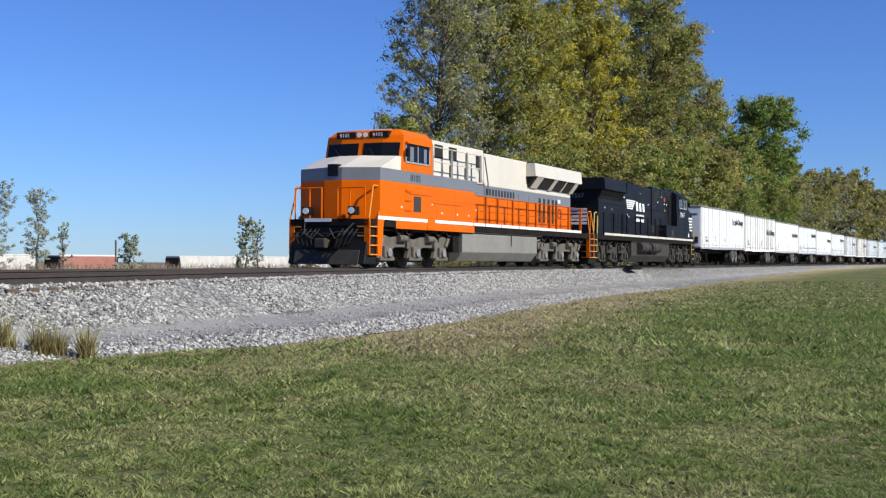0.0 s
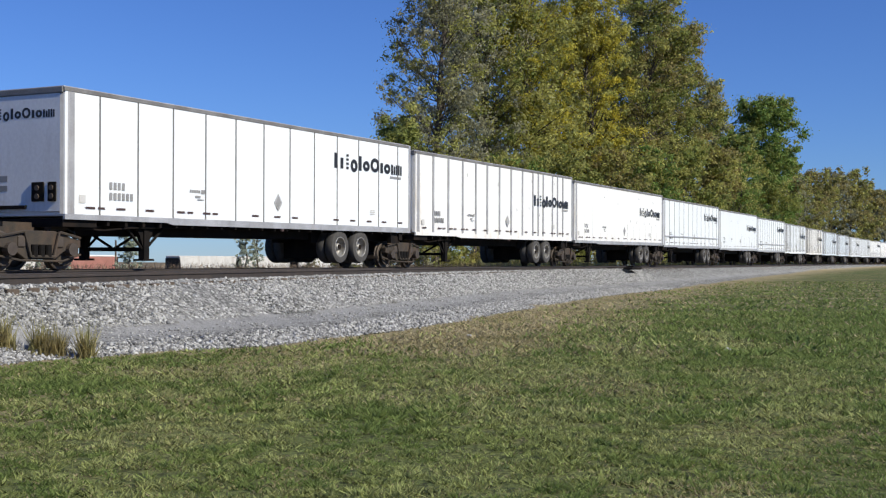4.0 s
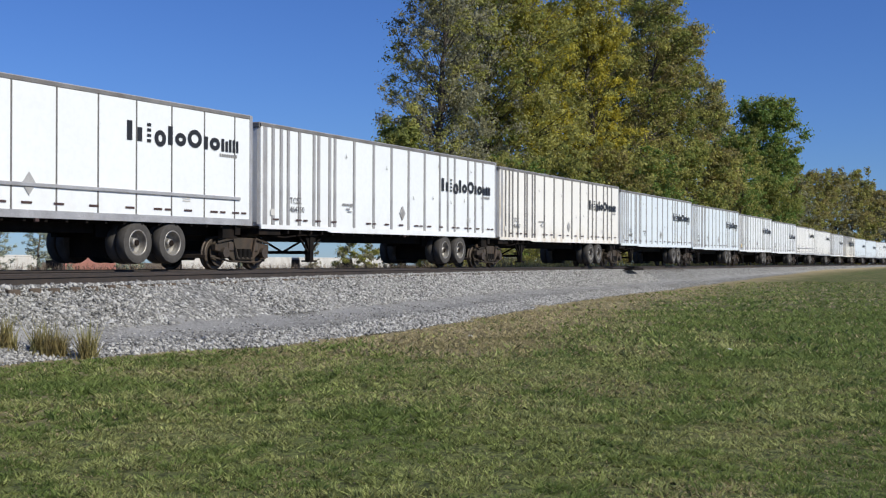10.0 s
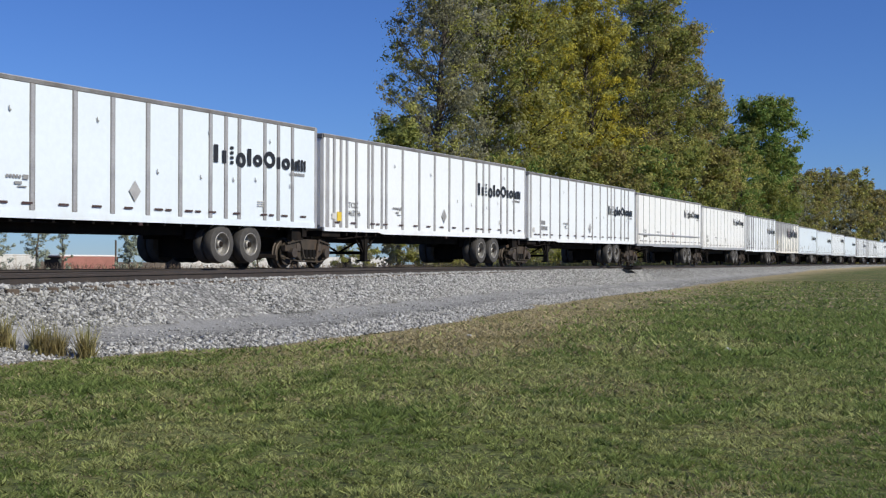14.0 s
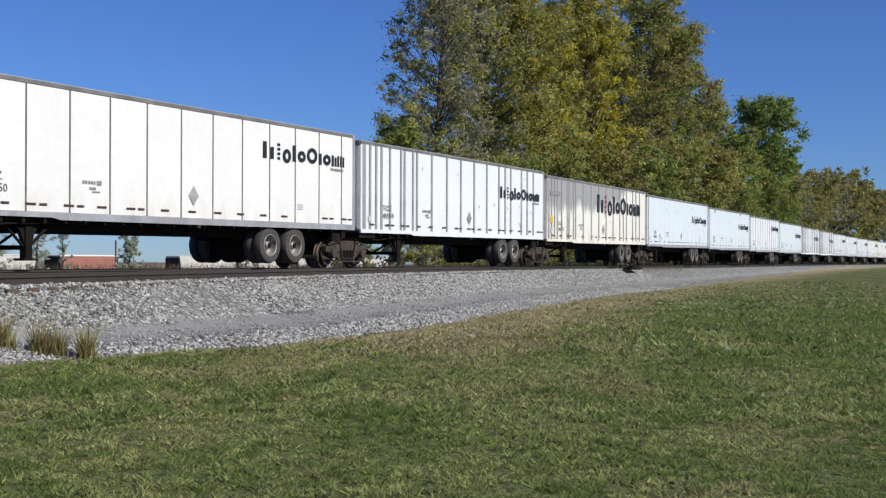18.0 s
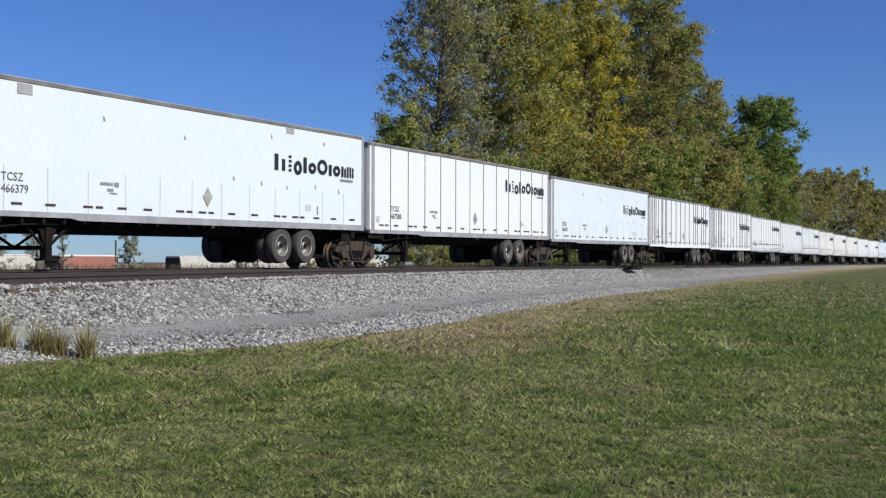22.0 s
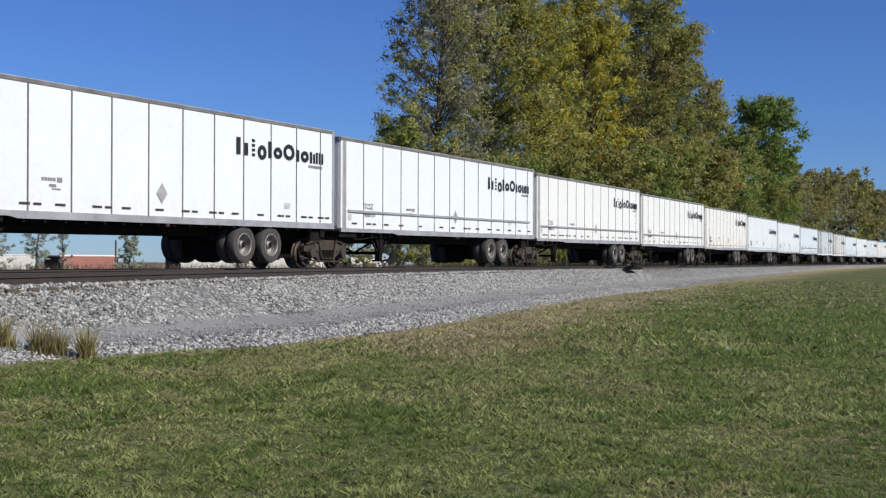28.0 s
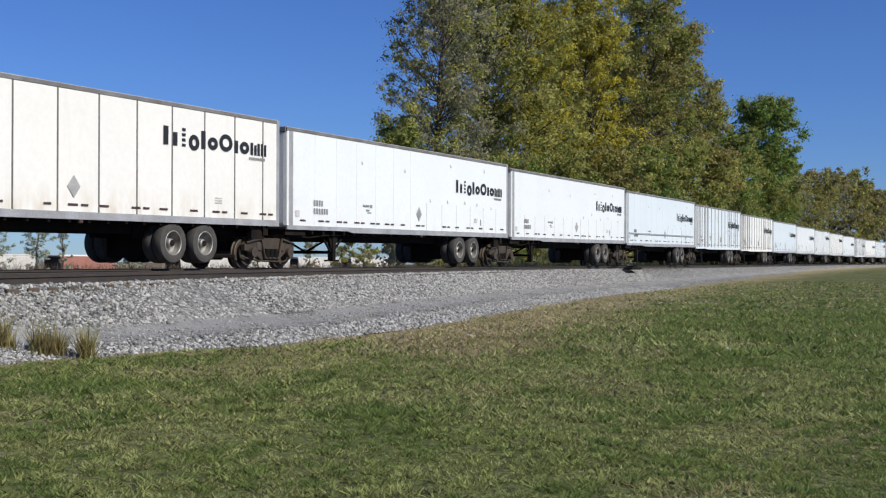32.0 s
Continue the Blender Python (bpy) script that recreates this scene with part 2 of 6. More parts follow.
M["truck_cast"] = material("truck_cast", (0.135, 0.122, 0.10), 0.75, 0, 3, 0.3, fine=30, bump=0.15, stain=(0.04, 0.032, 0.025), stain_amt=0.85, stain_scale=2.6)
M["handrail_yellow"] = material("handrail_yellow", (0.55, 0.40, 0.10), 0.5, 0, 4, 0.2, bump=0)
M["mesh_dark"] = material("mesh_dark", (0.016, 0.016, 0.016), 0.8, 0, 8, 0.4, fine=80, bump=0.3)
M["hopper_white"] = material("hopper_white", (0.60, 0.60, 0.58), 0.6, 0, 0.6, 0.15, fine=5, bump=0.05, stain=(0.3, 0.22, 0.15), stain_amt=0.6)
M["hopper_red"] = material("hopper_red", (0.36, 0.16, 0.13), 0.7, 0, 0.6, 0.2, fine=5, bump=0.05, stain=(0.24, 0.12, 0.09), stain_amt=0.6)
M["bulb"] = material("bulb", (0.85, 0.85, 0.82), 0.2, 0, 3, 0.05, bump=0)


def leafy(m, share=0.5):
    """Lets light through: thin leaves glow a little when lit from behind."""
    nd, ln = m.node_tree.nodes, m.node_tree.links
    b, out = nd["Principled BSDF"], nd["Material Output"]
    tr = nd.new("ShaderNodeBsdfTranslucent")
    ln.new(b.inputs["Base Color"].links[0].from_socket, tr.inputs["Color"])
    mx = nd.new("ShaderNodeMixShader")
    mx.inputs[0].default_value = share
    ln.new(b.outputs[0], mx.inputs[1])
    ln.new(tr.outputs[0], mx.inputs[2])
    ln.new(mx.outputs[0], out.inputs["Surface"])


for _n in list(M):
    if _n.startswith("leaf_") or _n in ("grass_blade", "grass_deep", "grass_tuft", "grass_dry", "weed"):
        leafy(M[_n])


def glass_material():
    m = material("cab_glass", (0.008, 0.009, 0.012), 0.08, 0, 3, 0.1, bump=0, spec=0.15)
    return m


M["glass"] = glass_material()
M["rail_dull"] = material("rail_dull", (0.38, 0.07, 0.005), 0.6, 0, 2, 0.2, bump=0)


# ---- mesh helpers ----
def quad_box(bm, x0, x1, y0, y1, z0, z1):
    v = [bm.verts.new(c) for c in ((x0, y0, z0), (x1, y0, z0), (x1, y1, z0), (x0, y1, z0), (x0, y0, z1), (x1, y0, z1), (x1, y1, z1), (x0, y1, z1))]
    for f in ((3, 2, 1, 0), (4, 5, 6, 7), (0, 1, 5, 4), (1, 2, 6, 5), (2, 3, 7, 6), (3, 0, 4, 7)):
        bm.faces.new([v[i] for i in f])
    return v


def box(x0, x1, y0, y1, z0, z1, bevel=0.0, seg=2):
    bm = bmesh.new()
    quad_box(bm, x0, x1, y0, y1, z0, z1)
    if bevel:
        bmesh.ops.bevel(bm, geom=bm.edges[:], offset=bevel, segments=seg, affect="EDGES", profile=0.6)
    return bm


def boxes(rows):
    bm = bmesh.new()
    for r in rows:
        quad_box(bm, *r)
    return bm


def rod(bm, p, q, r, seg=8):
    """A closed cylinder between two points, added to bm."""
    p, q = Vector(p), Vector(q)
    d = (q - p).normalized()
    u = d.orthogonal().normalized()
    w = d.cross(u)
    rings = []
    for c in (p, q):
        rings.append([bm.verts.new(c + (u * math.cos(2 * math.pi * i / seg) + w * math.sin(2 * math.pi * i / seg)) * r) for i in range(seg)])
    for i in range(seg):
        j = (i + 1) % seg
        bm.faces.new((rings[0][i], rings[0][j], rings[1][j], rings[1][i]))
    bm.faces.new(rings[0][::-1])
    bm.faces.new(rings[1])


def rods(rows, seg=8):
    bm = bmesh.new()
    for p, q, r in rows:
        rod(bm, p, q, r, seg)
    return bm


def tube(points, r, seg=6):
    bm = bmesh.new()
    for a, b in zip(points[:-1], points[1:]):
        rod(bm, a, b, r, seg)
    return bm


def prism(outline, y0, y1, bevel=0.0, axis="y"):
    """An outline in (x, z) drawn out along y (or in (y, z) along x)."""
    bm = bmesh.new()
    put = (lambda a, b, c: (a, c, b)) if axis == "y" else (lambda a, b, c: (c, a, b))
    lo = [bm.verts.new(put(a, b, y0)) for a, b in outline]
    hi = [bm.verts.new(put(a, b, y1)) for a, b in outline]
    k = len(outline)
    for i in range(k):
        j = (i + 1) % k
        bm.faces.new((lo[i], lo[j], hi[j], hi[i]))
    bm.faces.new(lo[::-1])
    bm.faces.new(hi)
    bmesh.ops.recalc_face_normals(bm, faces=bm.faces[:])
    if bevel:
        bmesh.ops.bevel(bm, geom=bm.edges[:], offset=bevel, segments=1, affect="EDGES")
    return bm


def lathe(profile, seg=24, y=0.0, cx=0.0, cz=0.0):
    """A profile of (radius, y) turned about the y axis through (cx, cz)."""
    bm = bmesh.new()
    rings = []
    for r, yy in profile:
        if r < 1e-4:
            rings.append([bm.verts.new((cx, y + yy, cz))])
        else:
            rings.append([bm.verts.new((cx + r * math.cos(2 * math.pi * i / seg), y + yy, cz + r * math.sin(2 * math.pi * i / seg))) for i in range(seg)])
    for a, b in zip(rings[:-1], rings[1:]):
        for i in range(seg):
            j = (i + 1) % seg
            if len(a) == 1:
                bm.faces.new((a[0], b[j], b[i]))
            elif len(b) == 1:
                bm.faces.new((a[i], a[j], b[0]))
            else:
                bm.faces.new((a[i], a[j], b[j], b[i]))
    bmesh.ops.recalc_face_normals(bm, faces=bm.faces[:])
    return bm


def loft(lo, z0, hi, z1):
    """A solid between two outlines (x, y) at two heights."""
    bm = bmesh.new()
    a = [bm.verts.new((x, y, z0)) for x, y in lo]
    b = [bm.verts.new((x, y, z1)) for x, y in hi]
    for i in range(len(a)):
        j = (i + 1) % len(a)
        bm.faces.new((a[i], a[j], b[j], b[i]))
    bm.faces.new(a[::-1])
    bm.faces.new(b)
    bmesh.ops.recalc_face_normals(bm, faces=bm.faces[:])
    return bm


def finish(bm, name, mat, smooth=False):
    me = bpy.data.meshes.new(name)
    bm.to_mesh(me)
    bm.free()
    me.materials.append(mat)
    if smooth:
        me.shade_smooth()
        me.set_sharp_from_angle(angle=radians(35))
    return me


def part(name, bm, mat, parent, label="", smooth=False, at=None):
    """One mesh object under a thing or a part."""
    me = bm if isinstance(bm, bpy.types.Mesh) else finish(bm, name, mat, smooth)
    ob = new(name, me)
    ob.parent = parent
    if at is not None:
        ob.matrix_basis = at
    if label:
        tagged(ob, label)
    return ob


def thing(name, label, category, group="", kind="", bm=None, mat=None, smooth=False):
    ob = new(name, finish(bm, name, mat, smooth) if bm is not None else None)
    return tagged(ob, label, category, group, kind)


def mesh_arrays(name, verts, faces, mat, smooth=False):
    """A mesh from numpy arrays; faces of one size."""
    me = bpy.data.meshes.new(name)
    n, k = faces.shape
    me.vertices.add(len(verts))
    me.vertices.foreach_set("co", np.asarray(verts, np.float32).ravel())
    me.loops.add(n * k)
    me.loops.foreach_set("vertex_index", np.asarray(faces, np.int32).ravel())
    me.polygons.add(n)
    me.polygons.foreach_set("loop_start", np.arange(0, n * k, k, dtype=np.int32))
    me.polygons.foreach_set("loop_total", np.full(n, k, np.int32))
    me.materials.append(mat)
    me.update(calc_edges=True)
    if smooth:
        me.shade_smooth()
    return me


# ---- ground ----
def ground_material():
    m = bpy.data.materials.new("ground")
    m.use_nodes = True
    nd, ln = m.node_tree.nodes, m.node_tree.links
    b = nd["Principled BSDF"]
    b.inputs["Roughness"].default_value = 0.95
    b.inputs["Specular IOR Level"].default_value = 0.2
    geo = nd.new("ShaderNodeNewGeometry")

    def noise_tex(scale, detail=4, rough=0.55):
        n = nd.new("ShaderNodeTexNoise")
        n.inputs["Scale"].default_value, n.inputs["Detail"].default_value, n.inputs["Roughness"].default_value = scale, detail, rough
        ln.new(geo.outputs["Position"], n.inputs["Vector"])
        return n.outputs["Fac"]

    def ranged(v, a, z, lo=0.0, hi=1.0):
        r = nd.new("ShaderNodeMapRange")
        for k, x in zip(("From Min", "From Max", "To Min", "To Max"), (a, z, lo, hi)):
            r.inputs[k].default_value = x
        ln.new(v, r.inputs["Value"])
        return r.outputs[0]

    def blend(f, a, c):
        x = nd.new("ShaderNodeMix")
        x.data_type = "RGBA"
        ln.new(f, x.inputs["Factor"])
        for k, v in (("A", a), ("B", c)):
            if isinstance(v, tuple):
                x.inputs[k].default_value = (*v, 1)
            else:
                ln.new(v, x.inputs[k])
        return x.outputs["Result"]

    def add(a, c, op="ADD"):
        x = nd.new("ShaderNodeMath")
        x.operation = op
        for i, v in enumerate((a, c)):
            if isinstance(v, (int, float)):
                x.inputs[i].default_value = v
            else:
                ln.new(v, x.inputs[i])
        return x.outputs[0]

    edge = nd.new("ShaderNodeAttribute")
    edge.attribute_name = "turf"
    # turf: green and dry patches
    green = blend(ranged(noise_tex(1.6, 6), 0.4, 0.62), (0.12, 0.15, 0.045), (0.17, 0.19, 0.065))
    turf = blend(ranged(noise_tex(0.33, 5), 0.50, 0.68), green, (0.28, 0.235, 0.11))
    # dark specks paint the shade deep between grass clumps
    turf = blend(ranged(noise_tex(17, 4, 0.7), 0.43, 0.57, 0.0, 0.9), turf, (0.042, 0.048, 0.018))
    dry = blend(ranged(noise_tex(9, 4), 0.35, 0.65), (0.31, 0.26, 0.155), (0.22, 0.185, 0.10))
    rim = add(edge.outputs["Fac"], add(noise_tex(0.9, 5), -0.5), "ADD")
    rim2 = add(edge.outputs["Fac"], ranged(noise_tex(0.5, 5), 0.3, 0.7, -1.6, 1.6), "ADD")
    turf = blend(ranged(rim2, 0.6, 4.5), dry, turf)
    wild = nd.new("ShaderNodeAttribute")
    wild.attribute_name = "wild"
    turf = blend(wild.outputs["Fac"], turf, blend(ranged(noise_tex(0.8, 5), 0.35, 0.65), (0.13, 0.10, 0.062), (0.24, 0.19, 0.12)))
    # gravel: pale and grey stone, near-black cells painting the shade between stones, and fines
    vor = nd.new("ShaderNodeTexVoronoi")
    vor.inputs["Scale"].default_value = 19
    ln.new(geo.outputs["Position"], vor.inputs["Vector"])
    cell = nd.new("ShaderNodeSeparateColor")
    ln.new(vor.outputs["Color"], cell.inputs[0])
    grav = blend(cell.outputs[0], (0.045, 0.045, 0.043), (0.33, 0.33, 0.32))
    fines = blend(ranged(noise_tex(40, 3), 0.35, 0.65), (0.20, 0.20, 0.197), (0.33, 0.33, 0.325))
    road = nd.new("ShaderNodeAttribute")
    road.attribute_name = "road"
    grav = blend(ranged(add(road.outputs["Fac"], ranged(noise_tex(1.1, 5), 0.3, 0.7, -0.35, 0.35)), 0.25, 0.7), grav, fines)
    bed = nd.new("ShaderNodeAttribute")
    bed.attribute_name = "bed"
    soot = blend(ranged(noise_tex(7, 5), 0.35, 0.65), (0.085, 0.068, 0.055), (0.17, 0.145, 0.12))
    grav = blend(ranged(add(bed.outputs["Fac"], ranged(noise_tex(3.0, 5), 0.3, 0.7, -0.3, 0.3)), 0.3, 0.7), grav, soot)
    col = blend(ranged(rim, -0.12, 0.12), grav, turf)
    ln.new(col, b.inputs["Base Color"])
    bp = nd.new("ShaderNodeBump")
    bp.inputs["Strength"].default_value, bp.inputs["Distance"].default_value = 0.6, 0.03
    ln.new(add(noise_tex(22, 4), vor.outputs["Distance"]), bp.inputs["Height"])
    ln.new(bp.outputs[0], b.inputs["Normal"])
    return m


def turf_distance(s, n):
    """Metres inside the turf (positive) or on the gravel (negative)."""
    return np.maximum(n - grass_edge(s), -3.9 - n)


def unevenness(x, y, n):
    """Gentle swells of the verge."""
    w = np.array([noise.noise((a * 0.55, b * 0.55, 0)) for a, b in zip(np.ravel(x), np.ravel(y))]).reshape(np.shape(x))
    return w * np.clip(np.abs(n) - 3, 0, 1) * 0.05


def build_ground():
    sv = np.concatenate([np.arange(-640, -60, 20), np.arange(-60, -30, 2.0), np.arange(-30, 40, 0.5), np.arange(40, 120, 2.0), np.arange(120, 840, 20)])
    nv = np.concatenate([[-2500, -900, -400, -200, -120, -80], np.arange(-60, -12, 4.0), np.arange(-12, -4, 1.0), np.arange(-4, 12, 0.2), np.arange(12, 24, 1.0),
                         [26, 32, 40, 60, 100, 200, 500, 1500, 2500]])
    S, N = np.meshgrid(sv, nv, indexing="ij")
    Z = ground_z(S, N)
    X, Y = spot(S, N)
    Z = Z + unevenness(X, Y, N)
    a, b = S.shape
    v = np.stack([X, Y, Z], -1).reshape(-1, 3)
    i = np.arange(a * b).reshape(a, b)
    f = np.stack([i[:-1, :-1], i[:-1, 1:], i[1:, 1:], i[1:, :-1]], -1).reshape(-1, 4)
    me = mesh_arrays("ground", v, f, ground_material(), True)
    t = me.attributes.new("turf", "FLOAT", "POINT")
    t.data.foreach_set("value", turf_distance(S, N).astype(np.float32).ravel())
    e1 = np.maximum(siding(S) + 1.18, 1.66)
    ng = np.maximum(grass_edge(S), e1 + 0.9)
    q = (N - e1) / (ng - e1)
    r = me.attributes.new("road", "FLOAT", "POINT")
    r.data.foreach_set("value", 0.8 * np.clip(1 - np.abs(q - 0.5) / 0.28, 0, 1).astype(np.float32).ravel())
    d = me.attributes.new("bed", "FLOAT", "POINT")
    d.data.foreach_set("value", np.clip((e1 - 0.2 - N) / 0.3, 0, 1).astype(np.float32).ravel())
    wd = me.attributes.new("wild", "FLOAT", "POINT")
    wd.data.foreach_set("value", np.clip(-N - 2, 0, 1).astype(np.float32).ravel())
    ob = new("ground", me)
    # far beyond: the plain out to the horizon
    return tagged(ob, "grass verge, pale gravel and ballast bank beside the railway", "ground", kind="structure")


build_ground()


def stones(name, label, count, s0, s1, n0, n1, r0, r1, seed, bias=None, mat="stone"):
    """Loose ballast stones lying on the ground, as one mesh."""
    rng = np.random.default_rng(seed)
    s = rng.uniform(s0, s1, count)
    e = np.maximum(siding(s) + 1.18, 1.66)
    g = np.maximum(grass_edge(s), e + 0.9)
    u = rng.uniform(0, 1, count)
    if bias == "bank":
        n = e - 0.42 + (g - e + 0.8) * (0.42 * u ** 0.9)
    elif bias == "rim":
        n = e + (g - e) * (0.72 + 0.32 * u ** 0.8) + rng.normal(0, 0.1, count)
    elif bias == "all":
        n = e + (g - e) * u
    else:
        n = n0 + (n1 - n0) * u
    r = rng.uniform(r0, r1, count) * rng.choice([0.7, 1.0, 1.25], count)
    X, Y = spot(s, n)
    Z = ground_z(s, n) + r * 0.3
    oct_v = np.array([[1, 0, 0], [-1, 0, 0], [0, 1, 0], [0, -1, 0], [0, 0, 1], [0, 0, -1]], float)
    oct_f = np.array([[0, 2, 4], [2, 1, 4], [1, 3, 4], [3, 0, 4], [2, 0, 5], [1, 2, 5], [3, 1, 5], [0, 3, 5]])
    V = oct_v[None] * rng.uniform(0.55, 1.3, (count, 6, 3)) + rng.normal(0, 0.3, (count, 6, 3))
    ang = rng.uniform(0, 6.28, count)
    ca, sa = np.cos(ang)[:, None], np.sin(ang)[:, None]
    V = np.stack([V[..., 0] * ca - V[..., 1] * sa, V[..., 0] * sa + V[..., 1] * ca, V[..., 2] * 0.75], -1) * r[:, None, None]
    V += np.stack([X, Y, Z], -1)[:, None, :]
    F = oct_f[None] + (np.arange(count) * 6)[:, None, None]
    ob = new(name, mesh_arrays(name, V.reshape(-1, 3), F.reshape(-1, 3), M[mat]))
    return tagged(ob, label, "gravel", kind="stuff")


stones("ballast_bank", "pale crushed-stone ballast on the bank below the siding", 54000, -26, 30, 0, 0, 0.015, 0.042, 3, "bank")
stones("gravel_margin", "coarse pale gravel along the edge of the grass", 26000, -26, 26, 0, 0, 0.014, 0.04, 4, "rim")
stones("gravel_fines", "grey gravel of the trackside path", 24000, -26, 40, 0, 0, 0.009, 0.024, 5, "all")
stones("track_ballast", "sooty brown ballast between the rails", 12000, -30, 40, -2.2, 2.0, 0.018, 0.04, 6, mat="stone_dark")


# ---- tracks ----
RAIL_OUTLINE = [(-0.075, -0.17), (0.075, -0.17), (0.075, -0.155), (0.012, -0.13), (0.012, -0.045), (0.036, -0.035), (0.036, -0.006), (0.028, 0.0),
                (-0.028, 0.0), (-0.036, -0.006), (-0.036, -0.035), (-0.012, -0.045), (-0.012, -0.13), (-0.075, -0.155)]


def rail_line(off, s0, s1, step):
    sv = np.arange(s0, s1 + 0.01, step)
    bm = bmesh.new()
    rings = []
    for s in sv:
        o = off(s)
        x, y = spot(s, o)
        x2, y2 = spot(s + 0.1, off(s + 0.1))
        d = Vector((x2 - x, y2 - y, 0)).normalized()
        w = Vector((d.y, -d.x, 0))
        rings.append([bm.verts.new(Vector((x, y, 0)) + w * a + Vector((0, 0, b))) for a, b in RAIL_OUTLINE])
    for a, b in zip(rings[:-1], rings[1:]):
        for i in range(len(a)):
            j = (i + 1) % len(a)
            bm.faces.new((a[i], a[j], b[j], b[i]))
    bmesh.ops.recalc_face_normals(bm, faces=bm.faces[:])
    return bm


def track(name, label, centre, s0, s1, tie_s0, tie_s1):
    t = thing(name, label, "railway track", kind="structure")
    for side in (-0.7175, 0.7175):
        part("rail", rail_line(lambda s: float(centre(s)) + side, s0, s1, 2.5), M["rail"], t, "rust-brown steel rail")
    me = finish(box(-1.3, 1.3, -0.115, 0.115, -0.18, 0, 0.012, 1), "tie", M["tie"])
    rng = random.Random(5)
    s = tie_s0
    while s < tie_s1:
        x, y = spot(s, float(centre(s)))
        part("tie", me, None, t, at=pose(float(x), float(y), -0.165 + rng.uniform(-0.012, 0.005), rz=math.degrees(heading(s)) + 90 + rng.uniform(-1, 1)))
        s += 0.53
    return t


track("main_track", "main line of rust-brown rails on dark wooden ties", lambda s: 0.0, -600, 800, -40, 80)
track("siding_track", "siding rails curving in to join the main line", siding, -60, 24, -36, 12)


# ---- the train ----
def train_s(t):
    """s of the rear end of the first trailer at t seconds."""
    run_in = np.interp(t, [0, 7, 9, 11, 14, 17.5, 20, 22, 24, 28, 31, 32], [0, -0.05, 0.02, -0.06, -0.04, 0.13, 0.08, 0.0, -0.07, -0.15, -0.2, -0.15])   # slack in the couplings
    return 62.995 - 14.796 * t - 0.03355 * t * t - 0.000158 * t ** 3 + float(run_in)


PITCH, LONG, DROP = 16.5, 16.12, 0.117
MESHES = {}


def kept(key, make, mat, smooth=False):
    """Alike pieces share one mesh."""
    if key not in MESHES:
        MESHES[key] = finish(make(), key, mat, smooth)
    return MESHES[key]


def lettering(body, size, mat, name="lettering"):
    """Letters of the built-in font as a thin mesh in the x-z plane, facing -y."""
    cu = bpy.data.curves.new(name, "FONT")
    cu.body, cu.size, cu.extrude, cu.resolution_u = body, size, 0.002, 2
    ob = bpy.data.objects.new(name, cu)
    me = bpy.data.meshes.new_from_object(ob)
    bpy.data.objects.remove(ob)
    me.transform(Matrix.Rotation(radians(90), 4, "X"))
    me.materials.clear()
    me.materials.append(mat)
    return me


NEAR = -1.295                      # the side that faces the camera
SIDE_Z0, SIDE_Z1 = 1.243, 3.92
TYRE_PROFILE = [(0.285, -0.10), (0.30, -0.13), (0.42, -0.145), (0.485, -0.13), (0.505, -0.09), (0.51, 0), (0.505, 0.09), (0.485, 0.13), (0.42, 0.145), (0.30, 0.13)]
RIM_PROFILE = [(0.315, -0.133), (0.30, -0.14), (0.283, -0.13), (0.272, 0.05), (0.25, 0.075), (0.16, 0.085), (0.12, 0.08), (0.11, -0.06), (0.085, -0.085), (0.0, -0.085)]
LOGO_Z = {"seamed": 2.985, "ribbed": 2.70, "spaced": 2.55, "plain": 2.69}


def rib_places(kind, k):
    """Where upright seams or posts stand along a trailer's side."""
    if kind == "seamed":
        first, step = (1.11, 1.284) if k == 0 else (1.40, 1.268)
        return [first + step * i for i in range(12)]
    if kind == "ribbed":
        return [0.6, 1.0, 1.36, 1.94, 2.72, 2.98, 3.6, 3.9, 5.05, 6.29, 7.49, 8.7, 9.9, 11.1, 11.75, 12.33, 13.5, 14.15, 14.85]
    if kind == "spaced":
        return [1.4, 2.65, 3.9, 5.1, 6.2, 7.43, 8.66, 9.9, 11.1, 11.74, 12.34, 13.5, 14.15, 14.85]
    return [1.5 + 1.22 * i for i in range(12)]


# the carrier's name as plain bars, dots and rings: (shape, start, width, foot, height), along a length of 11 and in shares of the capital height
NAME_SHAPES = [("bar", 0.35, 0.45, 0.0, 1.0), ("bar", 1.25, 0.4, 0.0, 0.72), ("ring", 2.75, 1.05, -0.16, 0.88), ("bar", 4.0, 0.42, 0.0, 1.0), ("ring", 4.65, 1.05, 0.0, 0.72),
               ("ring", 5.85, 1.4, 0.0, 1.0), ("bar", 7.45, 0.4, 0.0, 0.72), ("ring", 8.05, 1.05, 0.0, 0.72), ("bar", 9.25, 0.3, 0.0, 0.72), ("bar", 9.68, 0.26, 0.0, 0.6), ("bar", 10.05, 0.26, 0.0, 0.72),
               ("bar", 10.45, 0.24, 0.0, 0.72), ("bar", 10.82, 0.24, 0.0, 0.68)] + [("bar", 2.1, 0.34, z, 0.16) for z in (0.0, 0.28, 0.56, 0.84)]


